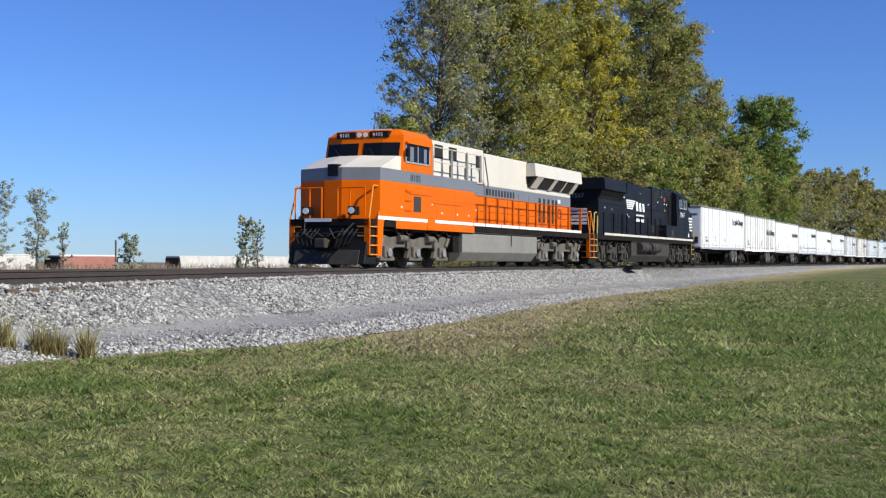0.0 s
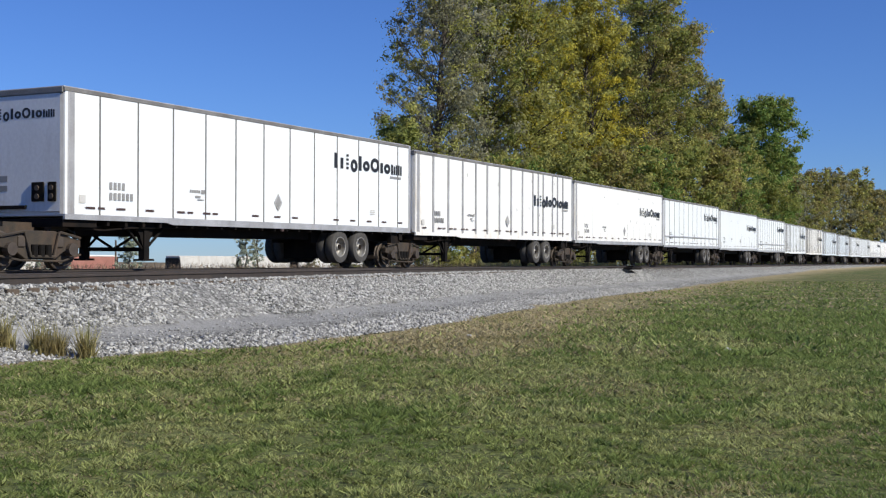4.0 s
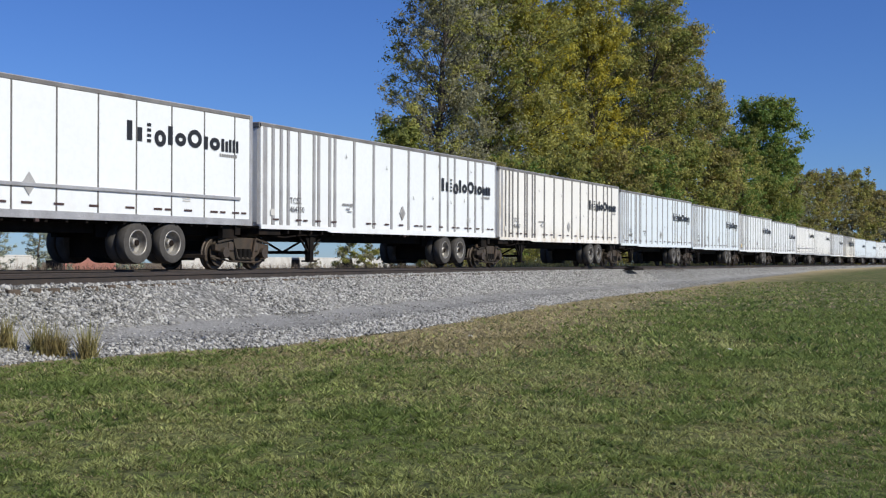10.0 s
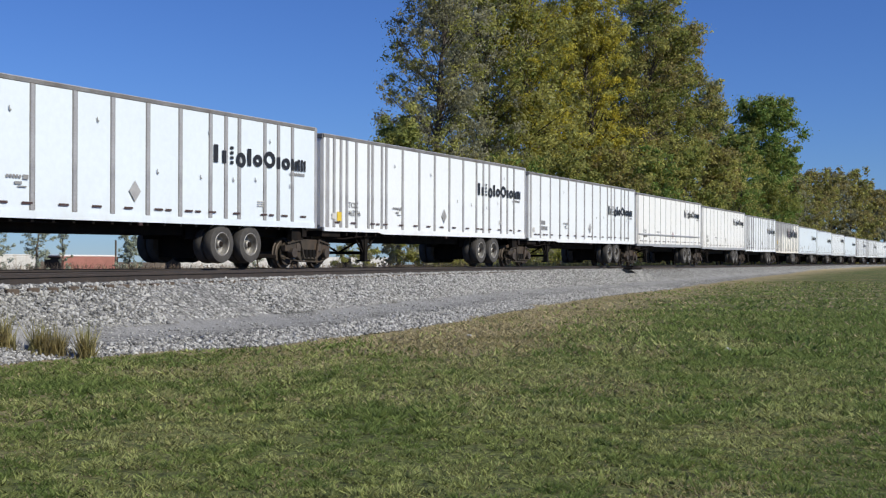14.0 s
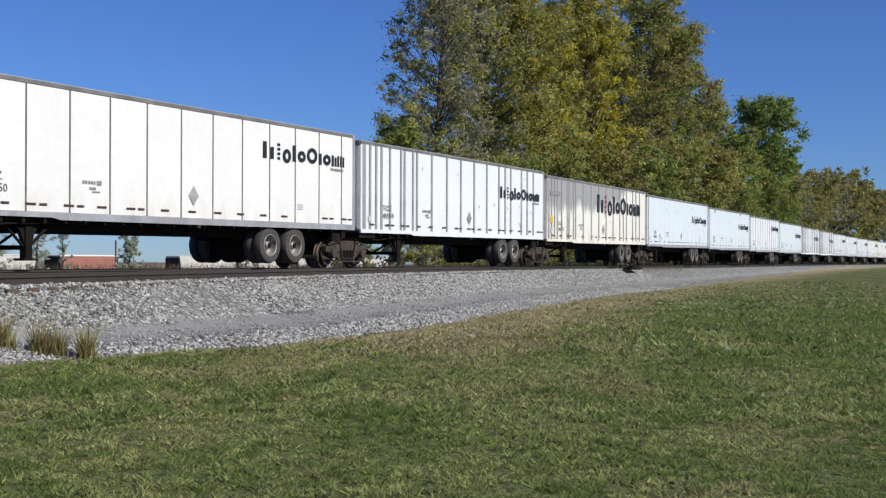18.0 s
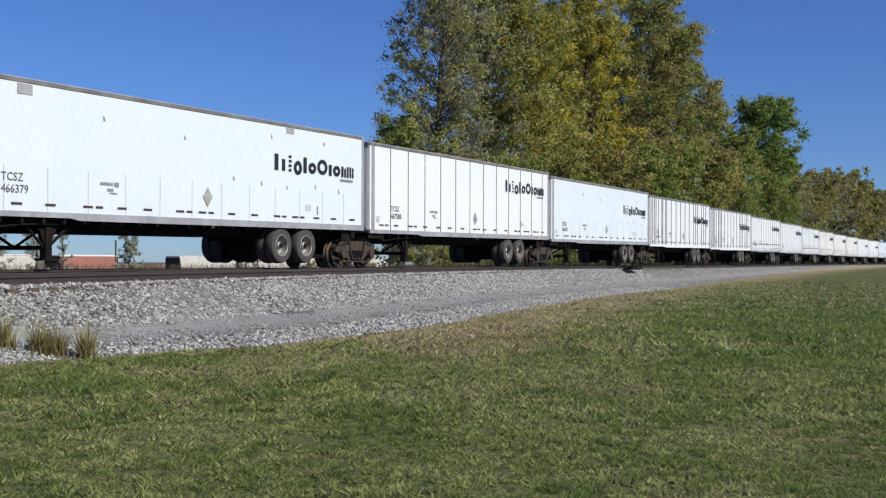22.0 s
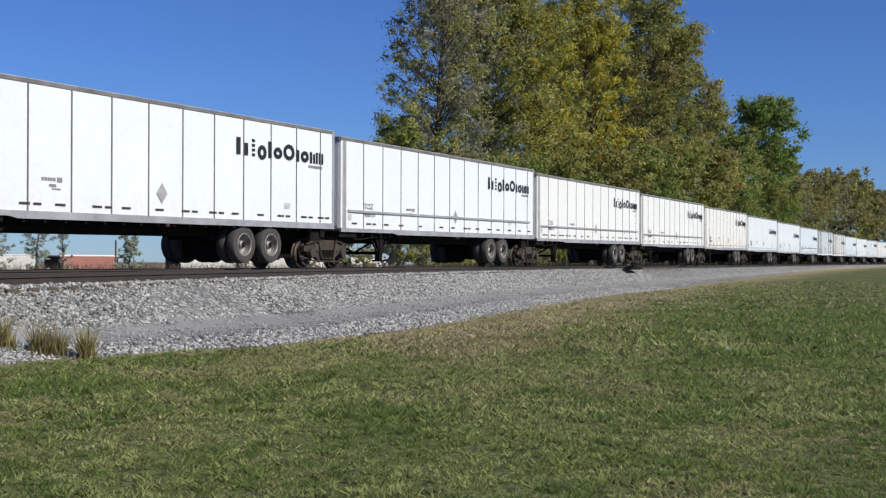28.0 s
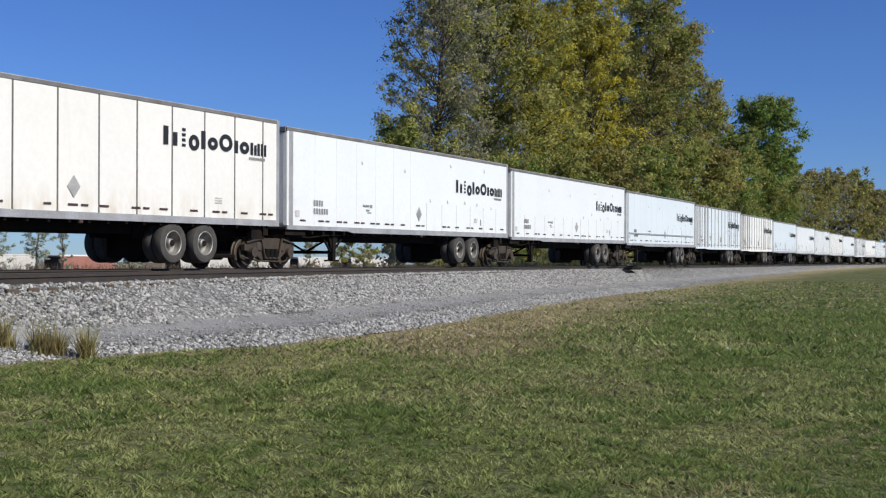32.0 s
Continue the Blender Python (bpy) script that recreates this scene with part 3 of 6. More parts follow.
def name_shape(shape, w, h, wide):
    """One flat shape of the name, in the x-z plane, 3 mm thick."""
    if shape == "bar":
        return box(0, w, -0.003, 0, 0, h)
    bm = bmesh.new()
    rims = []
    for y in (-0.003, 0.0):
        for rx, rz in ((w / 2, h / 2), (w / 2 - wide, h / 2 - wide * 0.85)):
            rims.append([bm.verts.new((w / 2 + rx * math.cos(a * math.pi / 8), y, h / 2 + rz * math.sin(a * math.pi / 8))) for a in range(16)])
    for a, b in ((0, 1), (1, 3), (3, 2), (2, 0)):
        for i in range(16):
            j = (i + 1) % 16
            bm.faces.new((rims[a][i], rims[a][j], rims[b][j], rims[b][i]))
    bmesh.ops.recalc_face_normals(bm, faces=bm.faces[:])
    return bm


def wordmark(t, w, h, x, y, z, label, turn=0.0, dots="mark_black"):
    u = w / 11
    for shape, start, wide, foot, tall in NAME_SHAPES:
        small = tall < 0.2
        key = "name_%s_%.2f_%.2f_%.2f_%s" % (shape, w, wide, tall, dots if small else "")
        part("name_dot" if small else "name_shape", kept(key, lambda: name_shape(shape, wide * u, h * tall, 0.34 * u), M[dots if small else "mark_black"]), None, t, label,
             at=pose(x, y, z, rz=turn) @ pose(start * u, 0, foot * h))


def trailer(k, kind, paint, logo="normal", stripe=False, serial="", patches=()):
    tone = {"panel_white": "white", "panel_bluish": "bluish-white", "panel_cream": "cream-white", "panel_dirty": "dirty off-white", "panel_worn": "weathered cream"}[paint]
    look_word = {"seamed": "smooth-sided", "ribbed": "ribbed", "spaced": "ribbed", "plain": "plate-sided"}[kind]
    t = thing("rail_trailer", f"{tone} {look_word} freight trailer" + (" with rub rail" if stripe else "") + (" and grey upper side" if logo == "large" else "") + (" on a rail bogie" if logo != "large" else ""), "trailer",
              "trailers of the train")
    rng = random.Random(k)
    ribby = kind in ("ribbed", "spaced")
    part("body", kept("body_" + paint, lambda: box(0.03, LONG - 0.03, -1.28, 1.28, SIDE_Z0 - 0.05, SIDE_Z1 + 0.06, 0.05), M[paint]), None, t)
    part("roof", kept("roof", lambda: box(0.0, LONG, -1.27, 1.27, SIDE_Z1 + 0.06, SIDE_Z1 + 0.14, 0.03), M["aluminium"]), None, t, "grey metal roof")
    for sgn in (1, -1):
        part("top_rail", kept("top_rail%d" % sgn, lambda: box(0.0, LONG, *sorted((NEAR * sgn, NEAR * sgn + 0.05 * sgn)), SIDE_Z1 + 0.02, SIDE_Z1 + 0.115, 0.008, 1), M["aluminium_dark"]), None, t, "grey top rail")
        part("bottom_rail", kept("bottom_rail%d%s" % (sgn, paint if ribby else ""), lambda: prism([(0.02, SIDE_Z0 - 0.12), (3.4, SIDE_Z0 - 0.12), (3.7, SIDE_Z0 - 0.17), (LONG - 0.02, SIDE_Z0 - 0.17),
             (LONG - 0.02, SIDE_Z0), (0.02, SIDE_Z0)], *sorted((NEAR * sgn, NEAR * sgn + 0.06 * sgn))), M[paint] if ribby else M["aluminium"]), None, t)
        part("corner_post", kept("post%d" % sgn, lambda: loft([(-0.012, sgn * 1.17), (0.03, sgn * 1.24), (0.14, sgn * 1.299), (0.30, sgn * 1.299), (0.30, sgn * 1.17)], SIDE_Z0,
                                [(-0.012, sgn * 1.17), (0.03, sgn * 1.24), (0.14, sgn * 1.299), (0.30, sgn * 1.299), (0.30, sgn * 1.17)], SIDE_Z1 + 0.015), M["rib"]), None, t, "grey front corner post")
        part("rear_post", kept("rpost%d" % sgn, lambda: box(LONG - 0.12, LONG + 0.012, *sorted((NEAR * sgn - 0.004 * sgn, NEAR * sgn + 0.1 * sgn)), SIDE_Z0 - 0.18, SIDE_Z1 + 0.12, 0.012, 1), M["rear_white"] if k % 3 else M["aluminium"]), None, t)
    part("front_wall", kept("front_wall", lambda: box(-0.012, 0.03, -1.18, 1.18, SIDE_Z0 + 0.05, SIDE_Z1 - 0.02, 0.01, 1), M["front_grey"]), None, t, "shaded grey front wall")
    part("front_header", kept("front_header", lambda: box(-0.03, 0.05, -1.25, 1.25, SIDE_Z1 - 0.02, SIDE_Z1 + 0.12, 0.02), M["aluminium_dark"]), None, t)
    if k == 0:
        # the leading trailer's front wall is in open view
        wordmark(t, 2.05, 0.24, -0.013, 1.05, 3.38, "black name shape", -90)
        for z in (1.98, 1.76):
            part("number_bar", box(-0.016, -0.012, 0.4, 1.02, z, z + 0.13), M["mark_grey"], t)
        for y0, y1 in ((-0.72, -0.36), (-1.08, -0.84)):
            cp = part("connector_plate", box(-0.05, -0.01, y0, y1, 1.52, 1.95, 0.01, 1), M["chassis"], t, "dark hose connector plate")
            for z in (1.63, 1.82):
                part("socket", rods([((-0.08, (y0 + y1) / 2, z), (-0.04, (y0 + y1) / 2, z), 0.06)], 10), M["wheel_steel"], cp)
        part("apron_step", box(-0.08, -0.012, -0.2, 0.75, 1.36, 1.44, 0.01, 1), M["chassis"], t)
    for y in (-0.62, 0.62):
        part("rear_door", kept("rear_door%+.1f" % y, lambda: box(LONG - 0.03, LONG + 0.02, y - 0.58, y + 0.58, SIDE_Z0, SIDE_Z1, 0.01, 1), M["front_grey"]), None, t)
        part("lock_rod", kept("lock_rod%+.1f" % y, lambda: rods([((LONG + 0.04, y, SIDE_Z0 + 0.05), (LONG + 0.04, y, SIDE_Z1 - 0.05), 0.018)]), M["aluminium"]), None, t)
    # upright seams or posts, on the side that is seen
    for x in rib_places(kind, k):
        if kind == "seamed":
            me = kept("seam", lambda: box(-0.021, 0.021, NEAR + 0.004, NEAR + 0.03, SIDE_Z0, SIDE_Z1 + 0.02), M["seam"])
        elif ribby:
            me = kept("rib" if paint != "panel_dirty" else "dark_rib", lambda: box(-0.055, 0.055, NEAR - 0.012, NEAR + 0.03, SIDE_Z0, SIDE_Z1 + 0.02, 0.012, 1), M["rib"] if paint != "panel_dirty" else M["aluminium_dark"])
            part("rib_joint", kept("rib_joint", lambda: boxes([(-0.08, -0.055, NEAR + 0.008, NEAR + 0.03, SIDE_Z0, SIDE_Z1 + 0.02), (0.055, 0.08, NEAR + 0.008, NEAR + 0.03, SIDE_Z0, SIDE_Z1 + 0.02)]), M["aluminium_dark"]), None, t, at=pose(x, 0, 0))
        elif x < 8 and k % 2 == 0:
            me = kept("faint", lambda: box(-0.009, 0.009, NEAR + 0.010, NEAR + 0.02, SIDE_Z0, SIDE_Z1), M["front_grey"])
        else:
            me = kept("faint_half", lambda: box(-0.011, 0.011, NEAR + 0.009, NEAR + 0.02, SIDE_Z0, SIDE_Z0 + 0.95), M["notice"])
        part({"seamed": "seam", "ribbed": "rib", "spaced": "rib", "plain": "joint"}[kind], me, None, t, at=pose(x, 0, 0))
    if stripe:
        part("rub_rail", kept("rub_rail", lambda: box(0.4, LONG - 0.55, NEAR - 0.035, NEAR + 0.02, SIDE_Z0 + 0.49, SIDE_Z0 + 0.575, 0.012, 1), M["aluminium"]), None, t, "proud grey rub rail")
    # markings
    y = NEAR + 0.002 if kind in ("plain", "seamed") else NEAR - 0.014
    if logo == "large":
        wordmark(t, 7.9, 0.88, 6.95, y, 2.64, "large black name shape", 0, "mark_red")
    else:
        wordmark(t, 4.4, 0.46, LONG - 5.05, y, LOGO_Z[kind], "black name shape")
        part("caption", kept("caption", lambda: boxes([(i * 0.095, i * 0.095 + 0.07, -0.002, 0, 0, 0.08) for i in range(8)]), M["mark_grey"]), None, t, at=pose(LONG - 1.42, y, LOGO_Z[kind] - 0.14))
    part("placard", kept("placard", lambda: prism([(0, -0.25), (0.2, 0), (0, 0.25), (-0.2, 0)], -0.006, 0), M["placard"]), None, t, "dull grey diamond placard holder",
         at=pose(LONG - 7.9, y, 1.80))
    part("placard_card", kept("placard_card%d" % (k == 12), lambda: prism([(0, -0.17), (0.13, 0), (0, 0.17), (-0.13, 0)], -0.009, -0.006), M["mark_red"] if k == 12 else M["mark_grey"]), None, t, "faded placard card", at=pose(LONG - 7.9, y, 1.80)) if k % 2 == 0 else None
    part("maker_plate", kept("maker", lambda: boxes([(i * 0.085, i * 0.085 + 0.06, -0.003, 0, 0.19, 0.26) for i in range(5)] + [(0.45, 0.6, -0.003, 0, 0.17, 0.27), (0.22, 0.42, -0.003, 0, 0.06, 0.12), (0.3, 0.55, -0.003, 0, 0.0, 0.03)]), M["mark_grey"]), None, t, at=pose(LONG - 11.8, y, 1.72))
    if serial:
        part("serial_number", lettering("TCSZ\n" + serial, 0.25, M["mark_serial"]), None, t, "dark serial number", at=pose(LONG - 14.7, y, 1.87))
    else:
        me = kept("serial", lambda: boxes([(i * 0.14, i * 0.14 + 0.09, -0.003, 0, 0.24, 0.41) for i in range(4)] + [(i * 0.14, i * 0.14 + 0.09, -0.003, 0, 0, 0.17) for i in range(6)]), M["mark_grey"])
        part("serial_marks", me, None, t, at=pose(LONG - 14.7, y, 1.6))
    for px, pz, pw, ph, pm in patches:
        part("patch", box(px, px + pw, y - 0.002, y + 0.01, pz, pz + ph), M[pm], t, "patched spot")
    if kind != "seamed":
        for lx, lz in ((4.4, 3.33), (7.1, 3.25), (9.2, 2.27), (10.5, 2.32), (12.0, 2.22), (13.2, 2.32), (14.6, 2.22), (10.9, 3.48), (13.8, 3.48)):
            part("lash_ring", kept("lash_ring", lambda: prism([(0, 0), (0.05, -0.02), (0.07, 0.02), (0.03, 0.03), (0.02, 0.1), (0.0, 0.1)], -0.004, 0), M["mark_grey"]), None, t,
                 at=pose(lx + rng.uniform(-0.2, 0.2), y, lz + rng.uniform(-0.1, 0.1)))
        part("door_slot", kept("door_slot", lambda: box(0, 0.06, -0.003, 0, 0, 0.24), M["mark_grey"]), None, t, at=pose(13.4, y, 1.5))
    part("notice", kept("notice", lambda: boxes([(0, 0.3, -0.003, 0, z, z + 0.03) for z in (0.0, 0.06, 0.12)]), M["notice"]), None, t, "faded notice lines", at=pose(LONG - 3.0 + rng.uniform(-0.4, 0.4), y, 1.62))
    part("corner_label", kept("corner_label", lambda: box(0, 0.2, -0.003, 0, 0, 0.18), M["notice"]), None, t, at=pose(0.45, y, 1.5))
    for i in range(15):
        x = 0.6 + i * 1.05 + rng.uniform(-0.1, 0.1)
        if rng.random() < 0.93:
            part("tape", kept("tape", lambda: box(0, 0.3, -0.003, 0, 0, 0.05), M["mark_tape"]), None, t, at=pose(x, y, SIDE_Z0 + 0.13))
        if rng.random() < 0.4:
            part("tape", kept("tape_short", lambda: box(0, 0.22, -0.003, 0, 0, 0.05), M["mark_tape"]), None, t, at=pose(x + 0.4, y, SIDE_Z0 + 0.13))
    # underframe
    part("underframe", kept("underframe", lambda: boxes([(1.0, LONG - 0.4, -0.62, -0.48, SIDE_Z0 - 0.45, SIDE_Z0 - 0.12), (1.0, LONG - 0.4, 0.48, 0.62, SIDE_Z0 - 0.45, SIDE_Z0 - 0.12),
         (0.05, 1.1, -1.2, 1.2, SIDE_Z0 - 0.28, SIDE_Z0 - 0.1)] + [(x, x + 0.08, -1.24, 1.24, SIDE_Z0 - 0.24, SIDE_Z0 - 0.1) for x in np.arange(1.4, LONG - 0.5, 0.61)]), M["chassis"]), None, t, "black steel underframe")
    part("air_line", kept("air_line", lambda: tube([(0.3, -1.0, 0.98), (1.4, -1.12, 0.9), (2.4, -1.1, 0.98), (4.2, -1.1, 1.02), (6.0, -1.1, 1.0)], 0.022), M["chassis"]), None, t)
    part("marker_lamp", kept("marker_lamp", lambda: box(8.4, 8.52, NEAR, NEAR + 0.07, SIDE_Z0 - 0.25, SIDE_Z0 - 0.17, 0.01, 1), M["mark_tape"]), None, t, "amber marker lamp")
    gear = part("landing_gear", kept("landing_gear", lambda: boxes([(2.85, 3.15, -1.05, 1.05, 0.94, 1.1), (2.2, 3.8, -1.08, -0.9, 1.0, 1.1), (2.2, 3.8, 0.9, 1.08, 1.0, 1.1)]), M["chassis"]), None, t, "black landing legs with braces")
    for yy in (-0.95, 0.95):
        part("leg", kept("leg", lambda: boxes([(-0.09, 0.09, -0.09, 0.09, 0.24, 1.08), (-0.2, 0.2, -0.15, 0.15, 0.19, 0.24)]), M["chassis"]), None, gear, at=pose(3.0, yy, 0))
        part("gusset", kept("gusset", lambda: prism([(-0.42, 1.1), (0.46, 1.1), (0.2, 0.78), (0.1, 0.55), (-0.1, 0.55), (-0.2, 0.8)], -0.05, 0.05), M["chassis"]), None, gear, at=pose(3.0, yy, 0))
        part("strut", kept("strut", lambda: rods([((0.09, 0, 0.5), (0.82, 0, 1.08), 0.035)]), M["chassis"]), None, gear, at=pose(3.0, yy, 0))
        part("strut", kept("back_strut", lambda: rods([((-0.09, 0, 0.5), (-0.72, 0, 1.08), 0.035)]), M["chassis"]), None, gear, at=pose(3.0, yy, 0))
    part("cross_brace", kept("cross_brace", lambda: rods([((3.0, -0.95, 0.47), (3.0, 0.95, 0.47), 0.05), ((3.0, -0.88, 0.92), (3.0, -0.05, 0.5), 0.035), ((3.0, 0.88, 0.92), (3.0, 0.05, 0.5), 0.035)]), M["chassis"]), None, gear)
    # filler block among the axle beams, added so no sky shows through
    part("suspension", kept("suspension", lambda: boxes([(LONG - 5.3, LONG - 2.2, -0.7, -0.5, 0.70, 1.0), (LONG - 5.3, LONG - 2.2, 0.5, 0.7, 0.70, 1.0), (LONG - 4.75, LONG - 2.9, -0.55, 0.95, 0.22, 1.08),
         (LONG - 4.1, LONG - 3.55, -0.75, -0.45, 0.5, 0.8), (LONG - 4.1, LONG - 3.55, 0.45, 0.75, 0.5, 0.8)]), M["chassis"]), None, t, "black axle beams and hangers around an added filler block")
    part("rear_bracket", kept("rear_bracket", lambda: boxes([(LONG - 1.1, LONG - 0.5, -1.15, -1.0, 0.72, 1.1), (LONG - 0.62, LONG - 0.4, -1.2, 1.2, 0.82, 1.08)]), M["chassis"]), None, t)
    for x in (LONG - 4.45, LONG - 3.20):
        ax = part("axle", kept("axle", lambda: rods([((0, -1.05, 0), (0, 1.05, 0), 0.065)]), M["chassis"]), None, t, at=pose(x, 0, 0.575))
        for yy in (-1.10, -0.78, 0.78, 1.10):
            part("tyre", kept("tyre", lambda: lathe(TYRE_PROFILE, 28), M["tyre"], True), None, ax, "worn black road tyre", at=pose(0, yy, 0))
        part("rim", kept("rim", lambda: lathe(RIM_PROFILE, 20), M["rim"], True), None, ax, "dull silver wheel disc", at=pose(0, -1.10, 0))
        part("rim", MESHES["rim"], None, ax, "dull silver wheel disc", at=pose(0, 1.10, 0, rz=180))
        part("hub", kept("hub", lambda: rods([((0, -0.11, 0), (0, -0.06, 0), 0.075)], 12), M["chassis"]), None, ax, "dark hub cap", at=pose(0, -1.10, 0))
    return t


def rail_bogie():
    b = thing("rail_bogie", "rusty brown two-axle rail bogie between trailers", "rail bogie", "bogies of the train")
    part("bolster", kept("bolster", lambda: boxes([(-0.3, 0.3, -0.95, 0.95, 0.52, 0.8), (-0.75, 0.75, -0.35, 0.35, 0.78, 0.95), (-0.35, 0.9, -0.3, 0.3, 0.95, 1.06)]), M["bogie"]), None, b)
    outline = [(-1.2, 0.5), (-1.2, 0.68), (-0.75, 0.74), (-0.45, 0.86), (0.45, 0.86), (0.75, 0.74), (1.2, 0.68), (1.2, 0.5), (0.78, 0.46), (0.42, 0.24), (-0.42, 0.24), (-0.78, 0.46)]
    for sgn in (-1, 1):
        fr = part("side_frame", kept("side_frame%d" % sgn, lambda: prism(outline, *sorted((sgn * 0.92, sgn * 1.06)), 0.015), M["bogie"]), None, b, "cast rusty side frame")
        for x in (-0.2, 0.0, 0.2):
            part("spring", kept("spring", lambda: rods([((0, 0, 0.3), (0, 0, 0.56), 0.075)], 10), M["chassis"]), None, fr, at=pose(x, sgn * 1.09, 0))
        for x in (-0.875, 0.875):
            part("bearing_cap", kept("bearing", lambda: rods([((0, -0.09, 0), (0, 0.09, 0), 0.14)], 14), M["wheel_steel"]), None, fr, at=pose(x, sgn * 1.08, 0.46))
    axles = []
    for x in (-0.875, 0.875):
        def make():
            bm = lathe([(0.0, -0.80), (0.09, -0.80), (0.09, -0.79), (0.40, -0.785), (0.42, -0.77), (0.42, -0.70), (0.45, -0.685), (0.45, -0.66), (0.36, -0.66), (0.34, -0.70), (0.2, -0.72),
                        (0.1, -0.66), (0.085, -0.6), (0.085, 0.6), (0.1, 0.66), (0.2, 0.72), (0.34, 0.70), (0.36, 0.66), (0.45, 0.66), (0.45, 0.685), (0.42, 0.70), (0.42, 0.77),
                        (0.40, 0.785), (0.09, 0.79), (0.09, 0.80), (0.0, 0.80)], 24)
            return bm
        a = part("wheelset", kept("wheelset", make, M["wheel_steel"], True), None, b, "steel rail wheels on their axle", at=pose(x, 0, 0.42))
        axles.append((a, x))
    for x in (-1.32, 1.32):
        part("brake_beam", kept("brake_beam", lambda: box(-0.04, 0.04, -0.85, 0.85, 0.3, 0.4, 0.01, 1), M["bogie"]), None, b, at=pose(x, 0, 0))
    part("drawbar", kept("drawbar", lambda: box(0.7, 1.5, -0.1, 0.1, 0.78, 0.92, 0.02, 1), M["bogie"]), None, b)
    part("brake_rigging", kept("brake_rigging", lambda: tube([(-1.3, -0.95, 0.35), (-0.6, -1.1, 0.22), (0.6, -1.1, 0.2), (1.3, -0.95, 0.35)], 0.025), M["bogie"]), None, b)
    for x, r in ((-0.875, 0.30), (0.875, 0.30)):
        part("brake_disc", kept("brake_disc", lambda: rods([((0, -0.90, 0.44), (0, -0.86, 0.44), 0.34)], 18), M["bogie"]), None, b, at=pose(x, 0, 0))
    part("brake_hanger", kept("brake_hanger", lambda: tube([(-1.15, -1.08, 0.72), (-0.5, -1.11, 0.84), (-0.32, -1.12, 0.3), (0.34, -1.12, 0.3), (0.5, -1.11, 0.84), (1.15, -1.08, 0.72)], 0.032), M["bogie"]), None, b)
    part("brake_cylinder", kept("bogie_cylinder", lambda: rods([((0.55, -0.7, 0.98), (1.05, -0.7, 0.98), 0.12)], 12), M["bogie"]), None, b)
    part("air_hose", kept("bogie_hose", lambda: tube([(0.9, -0.6, 1.05), (1.15, -0.9, 0.85), (1.35, -0.8, 0.6), (1.5, -0.5, 0.85)], 0.03), M["tyre"]), None, b)
    for x in (-0.55, 0.55):
        part("wedge", kept("wedge", lambda: box(-0.1, 0.1, -1.1, -0.9, 0.5, 0.74, 0.02, 1), M["wheel_steel"]), None, b, at=pose(x, 0, 0))
    return b, axles


# the trailers in order: kind of side, paint, lettering, rub rail
W, BL, CR, DI = "panel_white", "panel_bluish", "panel_cream", "panel_dirty"
SE, RI, PL, N = "seamed", "ribbed", "plain", "normal"
TRAILERS = [(SE, W), ("spaced", CR), (PL, CR, N, False, "365010"), (SE, W, N, True, "468348"), (PL, W, N, False, "466011"),
            (SE, W, N, True, "467469"), (RI, W, N, False, "464350"), (RI, DI, N, False, "464827"), (RI, BL, N, False, "464083"), (RI, BL, N, False, "464525"),
            (RI, W, N, False, "463796", ((0.75, 1.44, 0.25, 0.28, "mark_yellow"),)), ("spaced", W), (SE, CR, N, True, "468881"), (SE, CR, N, False, "467250"), (RI, W, N, False, "468009"),
            (RI, "panel_worn", "large", False, "461625", ((0.45, 1.95, 0.3, 0.3, "mark_yellow"), (0.4, 3.2, 1.3, 0.18, "mark_grey"))),
            (PL, BL, N, False, "466713", ((2.75, 1.62, 0.3, 0.24, "notice"), (3.05, 1.48, 0.28, 0.22, "notice"))),
            (PL, BL, N, False, "466379", ((1.85, 3.7, 0.42, 0.22, "placard"), (11.8, 3.77, 0.38, 0.16, "placard"))), (SE, W, N, False, "467588"), (PL, BL, N, False, "466218"),
            (RI, W, N, False, "464995"), (RI, W), (SE, W, N, True), (SE, W, N, False, "467137"), (SE, W, N, True, "468909"),
            (SE, CR, N, True, "468773"), (SE, CR, N, True, "468092"), (SE, DI), (PL, W), (PL, W),
            (PL, BL, N, True), (RI, BL), (RI, CR), (PL, BL), (PL, W), (SE, W), (SE, CR), (PL, W), (RI, W), (PL, CR), (SE, W)]
TRAIN = []                         # (thing, s of its reference at the first trailer's rear, kind)
AXLES = []                         # (wheelset, x in its vehicle, radius, s offset)
for _k, _row in enumerate(TRAILERS):
    TRAIN.append((trailer(_k, *_row), _k * PITCH - LONG, "trailer"))
    _b, _ax = rail_bogie()
    TRAIN.append((_b, _k * PITCH - 0.1, "bogie"))
    AXLES += [(a, x, 0.42, 0.42, _k * PITCH - 0.1 + x) for a, x in _ax]
_b, _ax = rail_bogie()
TRAIN.append((_b, -LONG - 0.45, "bogie"))
AXLES += [(a, x, 0.42, 0.42, -LONG - 0.45 + x) for a, x in _ax]


# ---- locomotives ----
NOSE = [(-8.18, -1.5), (-8.18, 1.5), (-9.83, 1.5), (-10.07, 1.05), (-10.07, -1.05), (-9.83, -1.5)]
NOSE_TOP = [(-8.18, -1.46), (-8.18, 1.46), (-8.56, 1.46), (-8.78, 0.8), (-8.78, -0.8), (-8.56, -1.46)]

NOSE_LONG = [(-8.9, -1.5), (-8.9, 1.5), (-10.72, 1.5), (-11.15, 0.32), (-11.15, -0.32), (-10.72, -1.5)]
